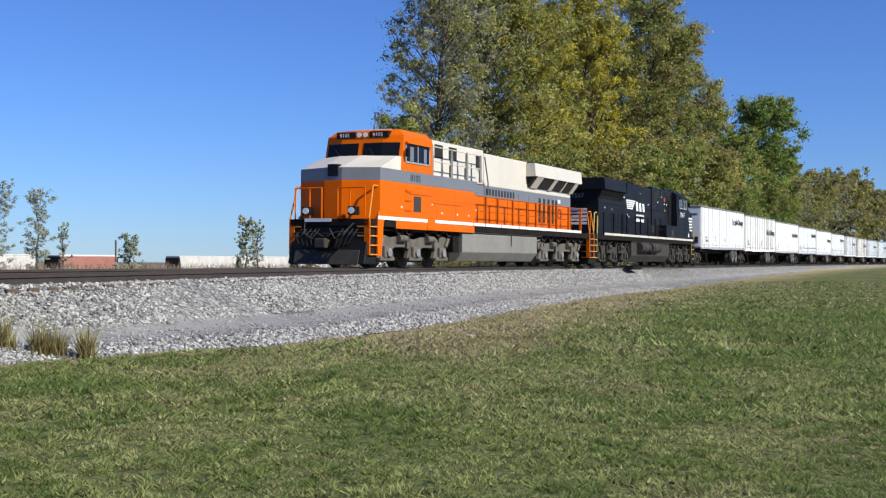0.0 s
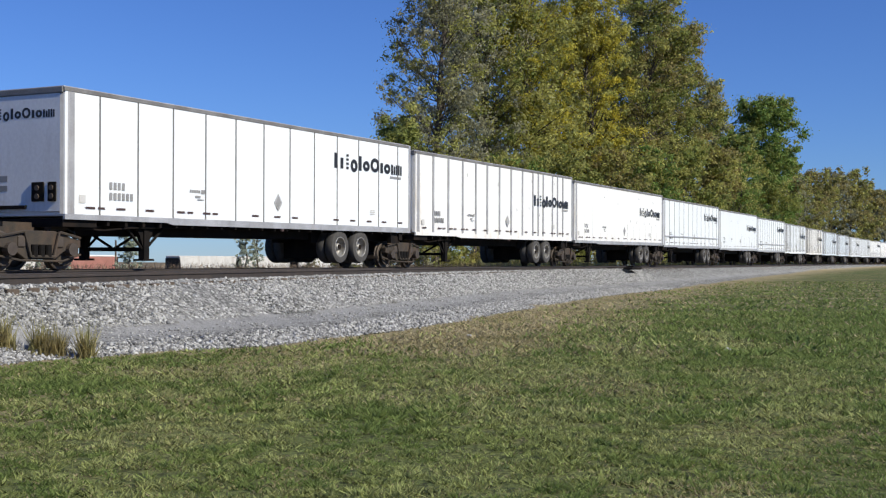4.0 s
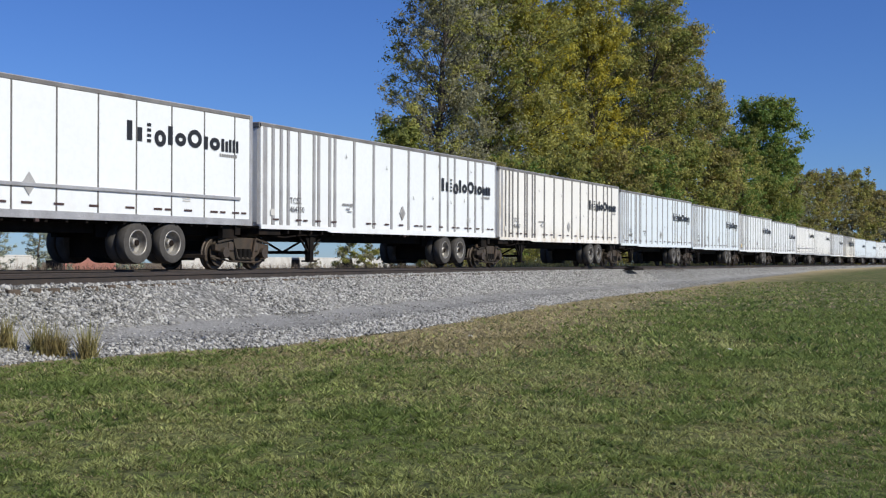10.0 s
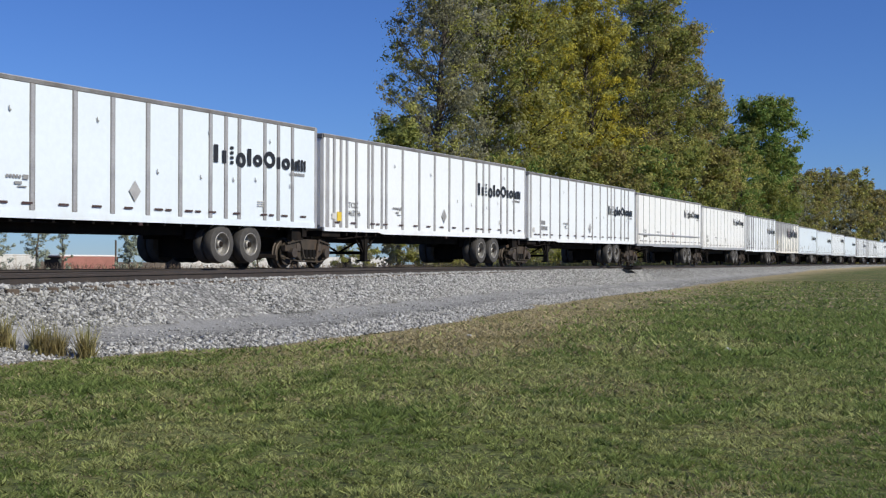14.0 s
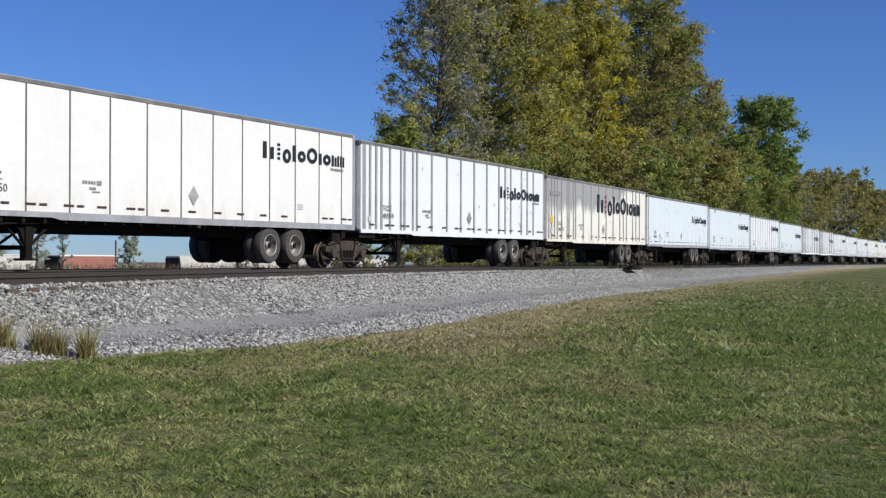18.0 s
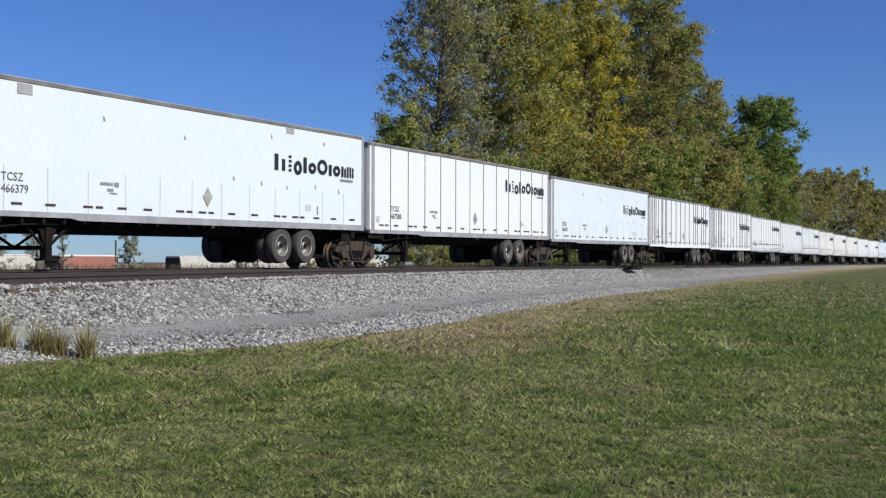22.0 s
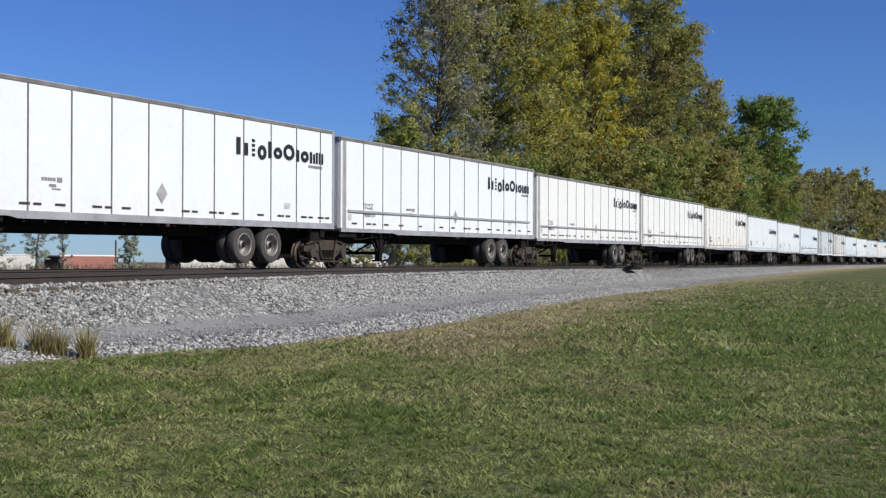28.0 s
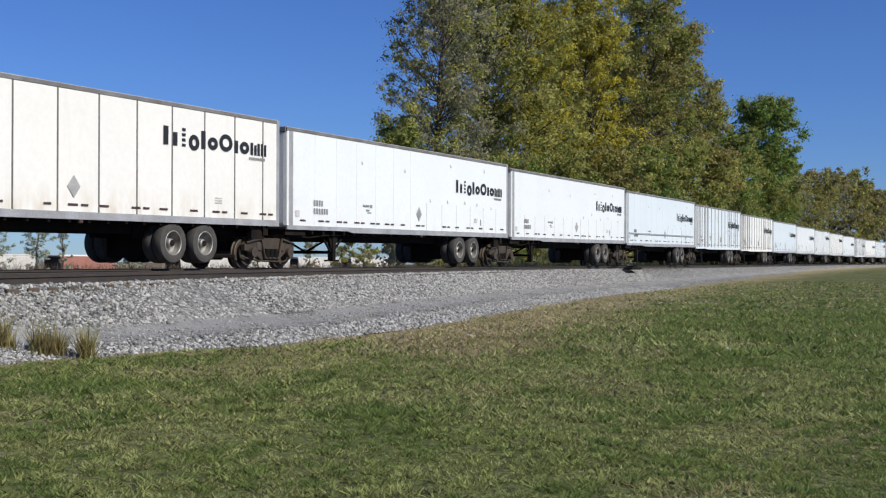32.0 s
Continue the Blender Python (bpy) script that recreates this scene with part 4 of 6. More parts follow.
NOSE_LONG_TOP = [(-8.9, -1.46), (-8.9, 1.46), (-9.5, 1.46), (-10.05, 0.4), (-10.05, -0.4), (-9.5, -1.46)]


def locomotive(name, label, low, band, top, trim, truck_mat, rail_mat, road, near, lead, rad0):
    """A six-axle road diesel; its nose points to -x. near: the sign of the side that faces the camera. lead: has its bright livery."""
    t = thing(name, label, "locomotive", "locomotives of the train")
    axles = []
    F = 0.45 if lead else -0.45                            # the lead unit's front end is longer
    C = 0.0 if lead else 0.72                              # its cab stands further forward
    ex = lambda d, v: d * v - (F if d < 0 else 0.0)
    nose, nose_top = (NOSE_LONG, NOSE_LONG_TOP) if lead else (NOSE, NOSE_TOP)
    nf = near * 1.5                                        # face of the flush side

    def flank(x0, x1, z0, z1, out=0.004, depth=0.03, face=1.5):
        """A thin plate on the near side."""
        return box(x0, x1, *sorted((near * (face + out), near * (face - depth))), z0, z1)

    part("platform", box(-10.95 - F, 10.95, -1.48, 1.48, 1.44, 1.70, 0.02, 1), M["chassis"], t, "walkway platform and frame")
    for sg in (-1, 1):
        x = -10.85 if lead else -10.1
        for w in ((7.5, 1.1, 1.6, 1.9, 2.1, 2.3, 2.2, 1.2) if lead else (4.9, 2.0, 2.1, 2.0, 1.9, 2.0, 3.0, 1.4)):
            part("edge_stripe", box(x, x + w - 0.07, *sorted((sg * 1.48, sg * 1.512)), 1.69, 1.815), trim, t, "pale stripe along the walkway edge")
            x += w
    if lead:
        for sg in (-1, 1):
            part("skirt", box(-9.6, -3.3, *sorted((sg * 1.44, sg * 1.504)), 1.40, 1.68, 0.01, 1), low, t, "orange skirt")
        part("skirt_step", flank(-7.3, -6.7, 1.42, 1.83, 0.02), low, t)
    # nose, cab and flush body
    part("nose", loft(nose, 1.70, nose, 3.06), low, t)
    part("nose_band", loft(nose, 3.06, nose, 3.5), band, t)
    part("nose_top", loft(nose, 3.5, nose_top, 4.0), top, t)
    if lead:
        # dark box standing for the inset in the nose front
        part("nose_inset", box(-11.175, -10.95, -0.2, 0.2, 3.2, 3.62, 0.015, 1), M["loco_black"], t, "dark nose inset")
    else:
        part("nose_door", box(-10.095, -10.05, -0.95, -0.35, 1.95, 3.45, 0.015, 1), low, t)
    if lead:
        part("body_side", box(-8.9, -3.3, -1.5, 1.5, 1.82, 3.06, 0.006, 1), low, t)
        part("body_band", box(-8.9, -3.05, -1.5, 1.5, 3.06, 3.5, 0.006, 1), band, t)
    else:
        part("body_side", box(-8.18, -3.3, -1.5, 1.5, 1.82, 2.6, 0.006, 1), low, t)
        part("cab_side", box(-8.18, -5.9, -1.5, 1.5, 2.6, 3.5, 0.006, 1), band, t)
        part("cab_back", box(-6.2, -5.9, -1.47, 1.47, 3.5, 4.62, 0.02, 1), band, t)
        part("inner_body", box(-5.9, -1.4, -1.1, 1.1, 2.6, 3.5), band, t)
    tall, wide_top = (4.80, 1.2) if lead else (4.66, 0.95)
    cab0 = [(x + C, y) for x, y in ((-6.9, -1.5), (-6.9, 1.5), (-9.3, 1.5), (-9.52, 0.8), (-9.52, -0.8), (-9.3, -1.5))]
    cab1 = [(x + C, y) for x, y in ((-6.9, -1.47), (-6.9, 1.47), (-9.03, 1.47), (-9.23, 0.8), (-9.23, -0.8), (-9.03, -1.47))]
    cab2 = [(x + C, y) for x, y in ((-6.9, -wide_top), (-6.9, wide_top), (-8.85, wide_top), (-8.98, 0.6), (-8.98, -0.6), (-8.85, -wide_top))]
    cab = part("cab", loft(cab0, 3.5, cab1, tall), low, t)
    part("cab_roof", loft(cab1, tall, cab2, 5.03), low, t)
    part("roof_unit", box(-8.3 + C, -7.3 + C, -0.6, 0.6, 5.0, 5.14, 0.03), M["mark_white"] if lead else M["loco_black"], t)
    # windows: side opening with a pale frame, and the windscreens
    w = part("side_window", flank(-8.95 + C, -7.2 + C, 3.86, 4.53, 0.008), M["glass"], t, "dark cab side window")
    for x0, x1, z0, z1 in ((-8.99, -8.93, 3.83, 4.56), (-7.22, -7.16, 3.83, 4.4), (-8.99, -7.16, 3.80, 3.86), (-8.1, -8.05, 3.86, 4.5)):
        part("frame", flank(x0 + C, x1 + C, z0, z1, 0.02), M["rib"] if lead else M["aluminium"], w)
    # opaque grey plates paint the light reflected in the side panes
    for x0, x1 in ((-8.66, -8.4), (-7.62, -7.42)):
        part("pane", flank(x0 + C, x1 + C, 3.88, 4.4, 0.016), M["loco_grey"], w)
    part("sunshade", flank(-9.0 + C, -7.1 + C, 4.50, 4.56, 0.09), low, cab)
    for ys in ((-1.38, -0.8, -0.1), (0.1, 0.8, 1.38)):
        bm = bmesh.new()
        slope = lambda y, z: (-9.3 - 0.22 * (1 - max(0, abs(y) - 0.8) / 0.7) if abs(y) > 0.79 else -9.52) + 0.28 * (z - 3.5) / (tall - 3.5) - 0.014 + C
        lo, hi = [[bm.verts.new((slope(y, z), y, z)) for y in ys] for z in (4.02, 4.52)]
        for i in range(2):
            bm.faces.new((lo[i], lo[i + 1], hi[i + 1], hi[i]))
        r = bmesh.ops.extrude_face_region(bm, geom=bm.faces[:])
        for v in r["geom"]:
            if isinstance(v, bmesh.types.BMVert):
                v.co.x += 0.05
        bmesh.ops.recalc_face_normals(bm, faces=bm.faces[:])
        part("windscreen", bm, M["glass"], cab, "dark windscreen pane")
    for y in (-0.64, 0.64):
        nb = part("number_board", box(-9.27 + C, -9.0 + C, y - 0.36, y + 0.36, tall - 0.08, tall + 0.15, 0.01, 1), M["black_paint"], t, "black number board")
        part("road_number", lettering(road, 0.2, M["mark_white"]), None, nb, "white road number", at=pose(-9.276 + C, y + 0.24, tall - 0.04, rz=-90))
    hl = part("headlight", box(-9.25 + C, -9.0 + C, -0.27, 0.27, tall - 0.08, tall + 0.13, 0.02), low, t)
    for y in (-0.12, 0.12):
        part("lens", rods([((-9.28 + C, y, tall + 0.03), (-9.23 + C, y, tall + 0.03), 0.09)], 12), M["bulb"], hl)
    for sg in (-1, 1):
        dl = part("ditch_light", box(-10.98 - F, -10.7 - F, sg * 0.85 - 0.15, sg * 0.85 + 0.15, 1.83, 2.13, 0.03), M["black_paint"], t)
        part("lens", rods([((-11.0 - F, sg * 0.85, 1.98), (-10.95 - F, sg * 0.85, 1.98), 0.115)], 14), M["bulb"], dl)
    for y in (-0.75, 0.55):
        part("wiper", tube([(-9.56 + C, y, 3.98), (-9.62 + C, y + 0.1, 4.02), (-9.5 + C, y + 0.35, 4.3)], 0.016), M["black_paint"], cab, "thin wiper arm")
    part("mirror", box(-9.12 + C, -9.02 + C, *sorted((near * 1.56, near * 1.72)), 4.0, 4.3, 0.02, 1), M["black_paint"], cab, "small wing mirror")
    part("antenna", rods([((-7.9 + C, 0.3, 5.1), (-7.9 + C, 0.3, 5.32), 0.02), ((-7.6 + C, -0.3, 5.1), (-7.6 + C, -0.3, 5.26), 0.03)]), M["black_paint"], t)
    for z in (2.1, 2.45, 2.8):
        part("grab_iron", tube([(-9.0 + C, near * 1.5, z), (-9.0 + C, near * 1.57, z), (-8.6 + C, near * 1.57, z), (-8.6 + C, near * 1.5, z)], 0.014), low if lead else M["loco_black"], t)
    for x0, x1 in ((-6.6, -3.4),) if lead else ():
        part("panel_line", flank(x0, x1, 2.55, 2.565, 0.003, 0.02), M["rail_dull"], t)
    for x in (-6.55, -5.0, -3.35) if lead else ():
        part("panel_line", flank(x, x + 0.015, 1.85, 3.04, 0.003, 0.02), M["rail_dull"], t)
    # upper deck behind the cab, with its grids and rails
    uy = 1.02 if lead else 1.1
    part("upper_body", box(-6.9 + C, -1.4, -uy, uy, 3.5, 4.95, 0.04), top, t)
    for x in ((-6.65, -5.8, -4.6) if lead else (-5.6, -4.0, -2.9)):
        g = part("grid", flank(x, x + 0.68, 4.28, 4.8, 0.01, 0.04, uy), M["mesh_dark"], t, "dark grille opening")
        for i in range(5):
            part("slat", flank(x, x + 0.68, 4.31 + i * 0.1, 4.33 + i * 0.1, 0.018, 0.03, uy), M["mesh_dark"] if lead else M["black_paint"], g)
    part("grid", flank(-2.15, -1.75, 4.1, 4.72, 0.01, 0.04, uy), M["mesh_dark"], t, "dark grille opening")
    if lead:
        for x in (-6.8, -5.2, -3.85, -2.6):
            part("deck_stanchion", prism([(x - 0.09, 3.5), (x + 0.07, 3.5), (x + 0.07, 4.2), (x + 0.03, 4.62), (x - 0.07, 4.62)], near * 1.42 - 0.03, near * 1.42 + 0.03), M["truck_grey"], t, "grey deck post")
        for x in (-6.1, -4.55, -3.2):
            part("deck_vent", flank(x, x + 0.09, 3.6, 4.05, 0.01, 0.03, uy), M["black_paint"], t)
        for z in (4.05, 4.6):
            part("deck_rail", rods([((-6.8, near * 1.42, z), (-2.2, near * 1.42, z), 0.022)]), top, t)
        part("deck_ladder", tube([(-2.2, near * 1.42, 4.6), (-1.35, near * 1.2, 3.6), (-1.3, near * 1.2, 3.05)], 0.028), M["loco_grey"], t)
    # long hood in its three bands
    part("hood_low", box(-3.3, 8.75, -1.04, 1.04, 1.70, 2.98, 0.006, 1), low, t)
    part("hood_band", box(-3.05, 8.75, -1.045, 1.045, 2.98, 3.46, 0.006, 1), band, t)
    part("hood_top", box(-1.4, 8.75, -1.045, 1.045, 3.46, 4.84, 0.04), top, t)
    for x in (-2.6, -1.4, -0.2, 1.0, 2.2, 3.4):
        part("door_seam", flank(x, x + 0.02, 1.95, 3.3, 0.005, 0.02, 1.045), M["loco_black"] if not lead else M["rail"], t)
    for x in ((4.6, 5.15, 5.7, 6.25, 6.7) if lead else (4.0, 4.55, 5.1, 5.65, 6.2)):
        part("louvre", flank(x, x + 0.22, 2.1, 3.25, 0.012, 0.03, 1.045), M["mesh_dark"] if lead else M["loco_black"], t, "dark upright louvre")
    # small flat plate; on the lead unit it is a white sticker
    part("hood_latch", flank(7.0, 7.35, 3.12, 3.3, 0.01, 0.02, 1.045), M["mark_white"] if lead else low, t)
    for x, z in ((0.2, 3.95), (1.0, 3.9), (-0.6, 4.5)):
        part("lift_lug", flank(x, x + 0.05, z, z + 0.12, 0.02, 0.02, 1.02), M["loco_black"], t)
    rad = part("radiator", loft([(rad0, -1.5), (9.1, -1.5), (9.1, 1.5), (rad0, 1.5)], 4.18, [(rad0, -1.45), (9.1, -1.45), (9.1, 1.45), (rad0, 1.45)], 4.78), top, t, "overhanging radiator housing")
    if not lead:
        part("radiator_end", box(rad0 - 0.05, rad0 + 0.75, *sorted((near * 1.44, near * 1.508)), 4.14, 4.77), low, rad)
    for sg in (-1, 1):
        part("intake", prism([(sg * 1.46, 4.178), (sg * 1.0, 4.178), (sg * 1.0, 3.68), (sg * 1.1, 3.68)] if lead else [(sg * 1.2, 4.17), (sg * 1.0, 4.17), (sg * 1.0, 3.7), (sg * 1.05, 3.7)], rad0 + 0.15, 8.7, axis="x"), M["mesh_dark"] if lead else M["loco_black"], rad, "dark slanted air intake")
        for x, wd in (((3.4, 0.75), (5.55, 0.38), (7.1, 0.12), (8.3, 0.45)) if lead else ()):
            part("intake_rib", prism([(sg * 1.48, 4.177), (sg * 1.3, 4.177), (sg * 1.02, 3.66), (sg * 1.12, 3.66)], x, x + wd, axis="x"), top, rad)
    part("radiator_top", box(rad0 + 0.1, 8.95, -1.38, 1.38, 4.78, 4.83), M["mesh_dark"], rad)
    for x in (-0.4, 1.3):
        part("roof_hatch", box(x, x + 0.9, -0.7, 0.7, 4.84, 4.98, 0.02), M["loco_black"], t)
    if not lead:
        for x in (1.7, 2.0, 2.3):
            part("roof_horn", rods([((x, 0.75, 4.84), (x, 0.75, 5.0), 0.03), ((x - 0.16, 0.75, 5.0), (x + 0.12, 0.75, 5.0), 0.055)]), M["black_paint"], t)
        part("step_well", box(-4.95, -4.55, 1.3, 1.504, 1.83, 2.3), M["bogie"], t, "rusty step recess")
    part("horn", rods([((-1.0, 0.1, 5.0), (-0.55, 0.1, 5.0), 0.05), ((-1.0, -0.1, 4.98), (-0.6, -0.1, 4.98), 0.045), ((-0.8, 0, 4.84), (-0.8, 0, 5.0), 0.03)]), M["black_paint"], t)
    # walkway rails
    posts = (-2.07, -0.89, 0.68, 2.25, 3.28, 4.97, 5.83, 7.41, 9.1)
    for sg in (-1, 1):
        for x in posts:
            part("stanchion", box(x - (0.06 if lead else 0.018), x + (0.06 if lead else 0.018), *sorted((sg * 1.4, sg * 1.46)), 1.70, 2.93), rail_mat, t)
        part("handrail", rods([((-2.9, sg * 1.43, 2.93), (9.9, sg * 1.43, 2.93), 0.024 if lead else 0.016)]), rail_mat, t)
        part("handrail", rods([((-2.6, sg * 1.43, 2.32), (8.6, sg * 1.43, 2.32), 0.018 if lead else 0.013)]), rail_mat, t)
        for x, d in ((-10.95 - F, 1), (10.95, -1)):
            st = part("steps", box(*sorted((x, x + d * 0.06)), *sorted((sg * 1.3, sg * 1.5)), 0.45, 1.7), low if lead else M["truck_dirty"], t, "boarding steps")
            part("step_side", box(*sorted((x + d * 0.62, x + d * 0.66)), *sorted((sg * 1.32, sg * 1.5)), 0.45, 1.75), low if lead else M["truck_dirty"], st)
            for z in (0.45, 0.77, 1.09, 1.41):
                part("tread", box(*sorted((x, x + d * 0.62)), *sorted((sg * 1.05, sg * 1.5)), z, z + 0.04), M["handrail_yellow"] if not lead else M["rail_bright"], st)
            part("grab_rail", tube([(x + d * 0.03, sg * 1.47, 0.75), (x + d * 0.03, sg * 1.47, 1.75), (x + d * 0.35, sg * 1.42, 2.85), (x + d * 0.75, sg * 1.42, 2.85)], 0.03), M["rail_bright"] if lead else M["handrail_yellow"], t, "bent grab rail")
            part("grab_rail", tube([(x + d * 0.64, sg * 1.47, 0.75), (x + d * 0.64, sg * 1.47, 1.75), (x + d * 0.85, sg * 1.42, 2.7)], 0.03), M["rail_bright"] if lead else M["handrail_yellow"], t, "bent grab rail")
    for y in (-1.3, -0.75, -0.3, 0.3, 0.75, 1.3):
        part("end_stanchion", rods([((-10.9 - F, y, 1.7), (-10.9 - F, y, 2.78), 0.026)]), low if lead else M["loco_black"], t)
        part("end_stanchion", rods([((10.9, y, 1.7), (10.9, y, 2.78), 0.024)]), low if lead else M["loco_black"], t)
    for x in (-10.9 - F, 10.9):
        for y0, y1 in ((-1.3, -0.3), (0.3, 1.3)):
            part("end_rail", rods([((x, y0, 2.78), (x, y1, 2.78), 0.024)]), low if lead else M["loco_black"], t)
        part("end_stripe", box(*sorted((x + (0.05 if x > 0 else -0.05), x + (0.072 if x > 0 else -0.072))), *((-1.45, 1.45) if not lead else (-0.1, 0.9)), 1.6, 1.72), trim, t)
    # ends below the platform
    for d in (-1, 1):
        part("pilot", prism([(ex(d, 10.35), 0.14), (ex(d, 11.15), 0.14), (ex(d, 10.95), 0.9), (ex(d, 10.9), 1.44), (ex(d, 10.35), 1.44)], -1.42, 1.42, 0.02), M["black_paint"], t, "black pilot plough")
        part("plough_blade", prism([(ex(d, 10.95), 0.12), (ex(d, 11.19), 0.12), (ex(d, 11.05), 0.62), (ex(d, 10.95), 0.62)], -1.2, 1.2, 0.01), M["truck_dirty"], t, "grey plough blade")
        part("draft_box", box(*sorted((ex(d, 10.9), ex(d, 11.1))), -0.42, 0.42, 0.6, 1.2, 0.03), M["chassis"], t)
        c = part("coupler", box(*sorted((ex(d, 10.9), ex(d, 11.42))), -0.13, 0.13, 0.72, 0.98, 0.03), M["bogie"], t, "rusty coupler")
        part("knuckle", box(*sorted((ex(d, 11.3), ex(d, 11.52))), -0.2, 0.2, 0.68, 1.02, 0.05), M["bogie"], c)
        for y in (-1.05, -0.88, -0.7, -0.52, 0.5, 0.68, 0.86, 1.05):
            part("air_hose", tube([(ex(d, 10.92), y, 1.34), (ex(d, 11.25), y, 1.1), (ex(d, 11.3), y * 0.85, 0.6 + 0.2 * abs(y))], 0.03), M["black_paint"], t)
        for y in (-0.62, 0.6):
            part("cable", tube([(ex(d, 10.95), y * 1.5, 1.55), (ex(d, 11.28), y * 1.2, 1.2), (ex(d, 11.3), y * 0.7, 1.0), (ex(d, 11.2), y * 0.3, 1.35)], 0.02), M["truck_dirty"], t)
        part("lift_bar", tube([(ex(d, 11.05), -1.3, 1.2), (ex(d, 11.12), -0.4, 1.25), (ex(d, 11.2), 0.0, 1.05), (ex(d, 11.12), 0.4, 1.25), (ex(d, 11.05), 1.3, 1.2)], 0.02), M["truck_dirty"], t)
    # deep sill box added to block the open view beneath the platform
    part("centre_sill", box(-10.3, 10.3, -0.75, 0.75, 0.75, 1.44), M["chassis"], t)
    for d in ((-1,) if lead else ()):
        for sg in (-1, 1):
            part("step_panel", prism([(ex(d, 10.42), 1.72), (ex(d, 10.0), 1.72), (ex(d, 10.16), 0.42), (ex(d, 10.42), 0.42)], *sorted((sg * 1.46, sg * 1.504)), 0.0), low, t, "tapered orange step panel")
    # fuel tank and reservoirs
    part("fuel_tank", prism([(-1.38, 1.40), (1.38, 1.40), (1.42, 1.34), (1.42, 0.62), (1.15, 0.24), (-1.15, 0.24), (-1.42, 0.62), (-1.42, 1.34)], -4.2, 3.45 if lead else 4.0, 0.02, axis="x"), M["truck_grey"] if lead else truck_mat, t, "long fuel tank")
    part("tank_rack", box(-4.75, -4.25, -1.3, 1.3, 0.6, 1.4, 0.03), M["chassis"], t)
    part("bracket", flank(0.5, 0.56, 0.9, 1.36, 0.015, 0.02, 1.42), M["chassis"], t)
    if not lead:
        for x0, x1 in ((-1.2, 0.7), (1.1, 2.95)):
            r = part("reservoir", rods([((x0, near * 1.5, 1.1), (x1, near * 1.5, 1.1), 0.29)], 20), truck_mat, t, "air reservoir cylinder", True)
            for x in (x0 + 0.35, x1 - 0.35):
                part("strap", rods([((x - 0.03, near * 1.5, 1.1), (x + 0.03, near * 1.5, 1.1), 0.3)], 20), M["chassis"], r)
        part("valve", box(0.82, 1.0, *sorted((near * 1.3, near * 1.7)), 0.7, 1.2, 0.03), M["chassis"], t)
    for x in (-9.3, -8.6, -7.2, -6.3, -5.4, 4.3, 5.2, 6.1, 7.4, 8.3, 9.2):
        part("sand_hose", tube([(x, near * 1.25, 1.5), (x + 0.1, near * 1.3, 1.28), (x + 0.32, near * 1.3, 1.22), (x + 0.42, near * 1.22, 0.95)], 0.035), M["truck_dirty"], t)
        part("junction_box", box(x + 0.35, x + 0.62, *sorted((near * 1.1, near * 1.3)), 1.2, 1.44, 0.02, 1), M["chassis"], t)
    part("brake_pipe", rods([((-10.2, near * 1.22, 1.36), (10.2, near * 1.22, 1.36), 0.04), ((-4.4, near * 1.43, 1.42), (4.0, near * 1.43, 1.42), 0.03)]), M["truck_dirty"], t)
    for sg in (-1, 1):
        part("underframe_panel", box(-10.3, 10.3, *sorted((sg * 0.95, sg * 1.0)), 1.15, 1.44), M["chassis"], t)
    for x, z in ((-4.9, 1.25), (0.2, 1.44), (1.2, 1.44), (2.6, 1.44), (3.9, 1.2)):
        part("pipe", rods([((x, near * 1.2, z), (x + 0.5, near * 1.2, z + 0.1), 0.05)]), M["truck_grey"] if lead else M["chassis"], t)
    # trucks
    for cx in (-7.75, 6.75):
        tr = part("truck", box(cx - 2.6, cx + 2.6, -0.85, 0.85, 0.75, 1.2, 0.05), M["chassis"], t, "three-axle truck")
        # dark box added to close the bright gaps between the wheels
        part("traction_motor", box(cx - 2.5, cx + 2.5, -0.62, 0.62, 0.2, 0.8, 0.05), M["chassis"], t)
        outline = [(-2.7, 0.86), (-2.7, 1.1), (-2.3, 1.2), (-1.7, 1.08), (-1.3, 1.14), (-0.5, 1.14), (-0.2, 1.05), (0.2, 1.05), (0.5, 1.14), (1.3, 1.14), (1.7, 1.08), (2.3, 1.2), (2.7, 1.1), (2.7, 0.86), (2.5, 0.74),
                   (2.62, 0.34), (1.5, 0.34), (1.62, 0.66), (1.42, 0.74), (0.66, 0.74), (0.44, 0.66), (0.56, 0.34), (-0.56, 0.34), (-0.44, 0.66), (-0.66, 0.74), (-1.42, 0.74), (-1.62, 0.66), (-1.5, 0.34), (-2.62, 0.34), (-2.5, 0.74)]
        for sg in (-1, 1):
            fr = part("side_frame", prism([(cx + a, b) for a, b in outline], *sorted((sg * 1.08, sg * 1.24)), 0.02), truck_mat, t, "cast side frame")
            for a in (-2.06, 0.0, 2.06):
                part("journal_box", box(cx + a - 0.26, cx + a + 0.26, *sorted((sg * 1.2, sg * 1.34)), 0.36, 0.78, 0.05), truck_mat, fr)
                part("bearing_cap", rods([((cx + a, sg * 1.3, 0.56), (cx + a, sg * 1.4, 0.56), 0.15)], 16), M["rim"] if lead else truck_mat, fr)
                part("foot", box(cx + a - 0.5, cx + a + 0.5, *sorted((sg * 1.1, sg * 1.3)), 0.26, 0.4, 0.03), truck_mat, fr)
            for a in (-1.05, 1.05):
                part("brake_cylinder", rods([((cx + a - 0.3, sg * 1.3, 1.06), (cx + a + 0.25, sg * 1.3, 1.06), 0.13)], 14), truck_mat, fr, "", True)
                part("brake_lever", box(cx + a + 0.32, cx + a + 0.42, *sorted((sg * 1.26, sg * 1.34)), 0.7, 1.14, 0.02), truck_mat, fr)
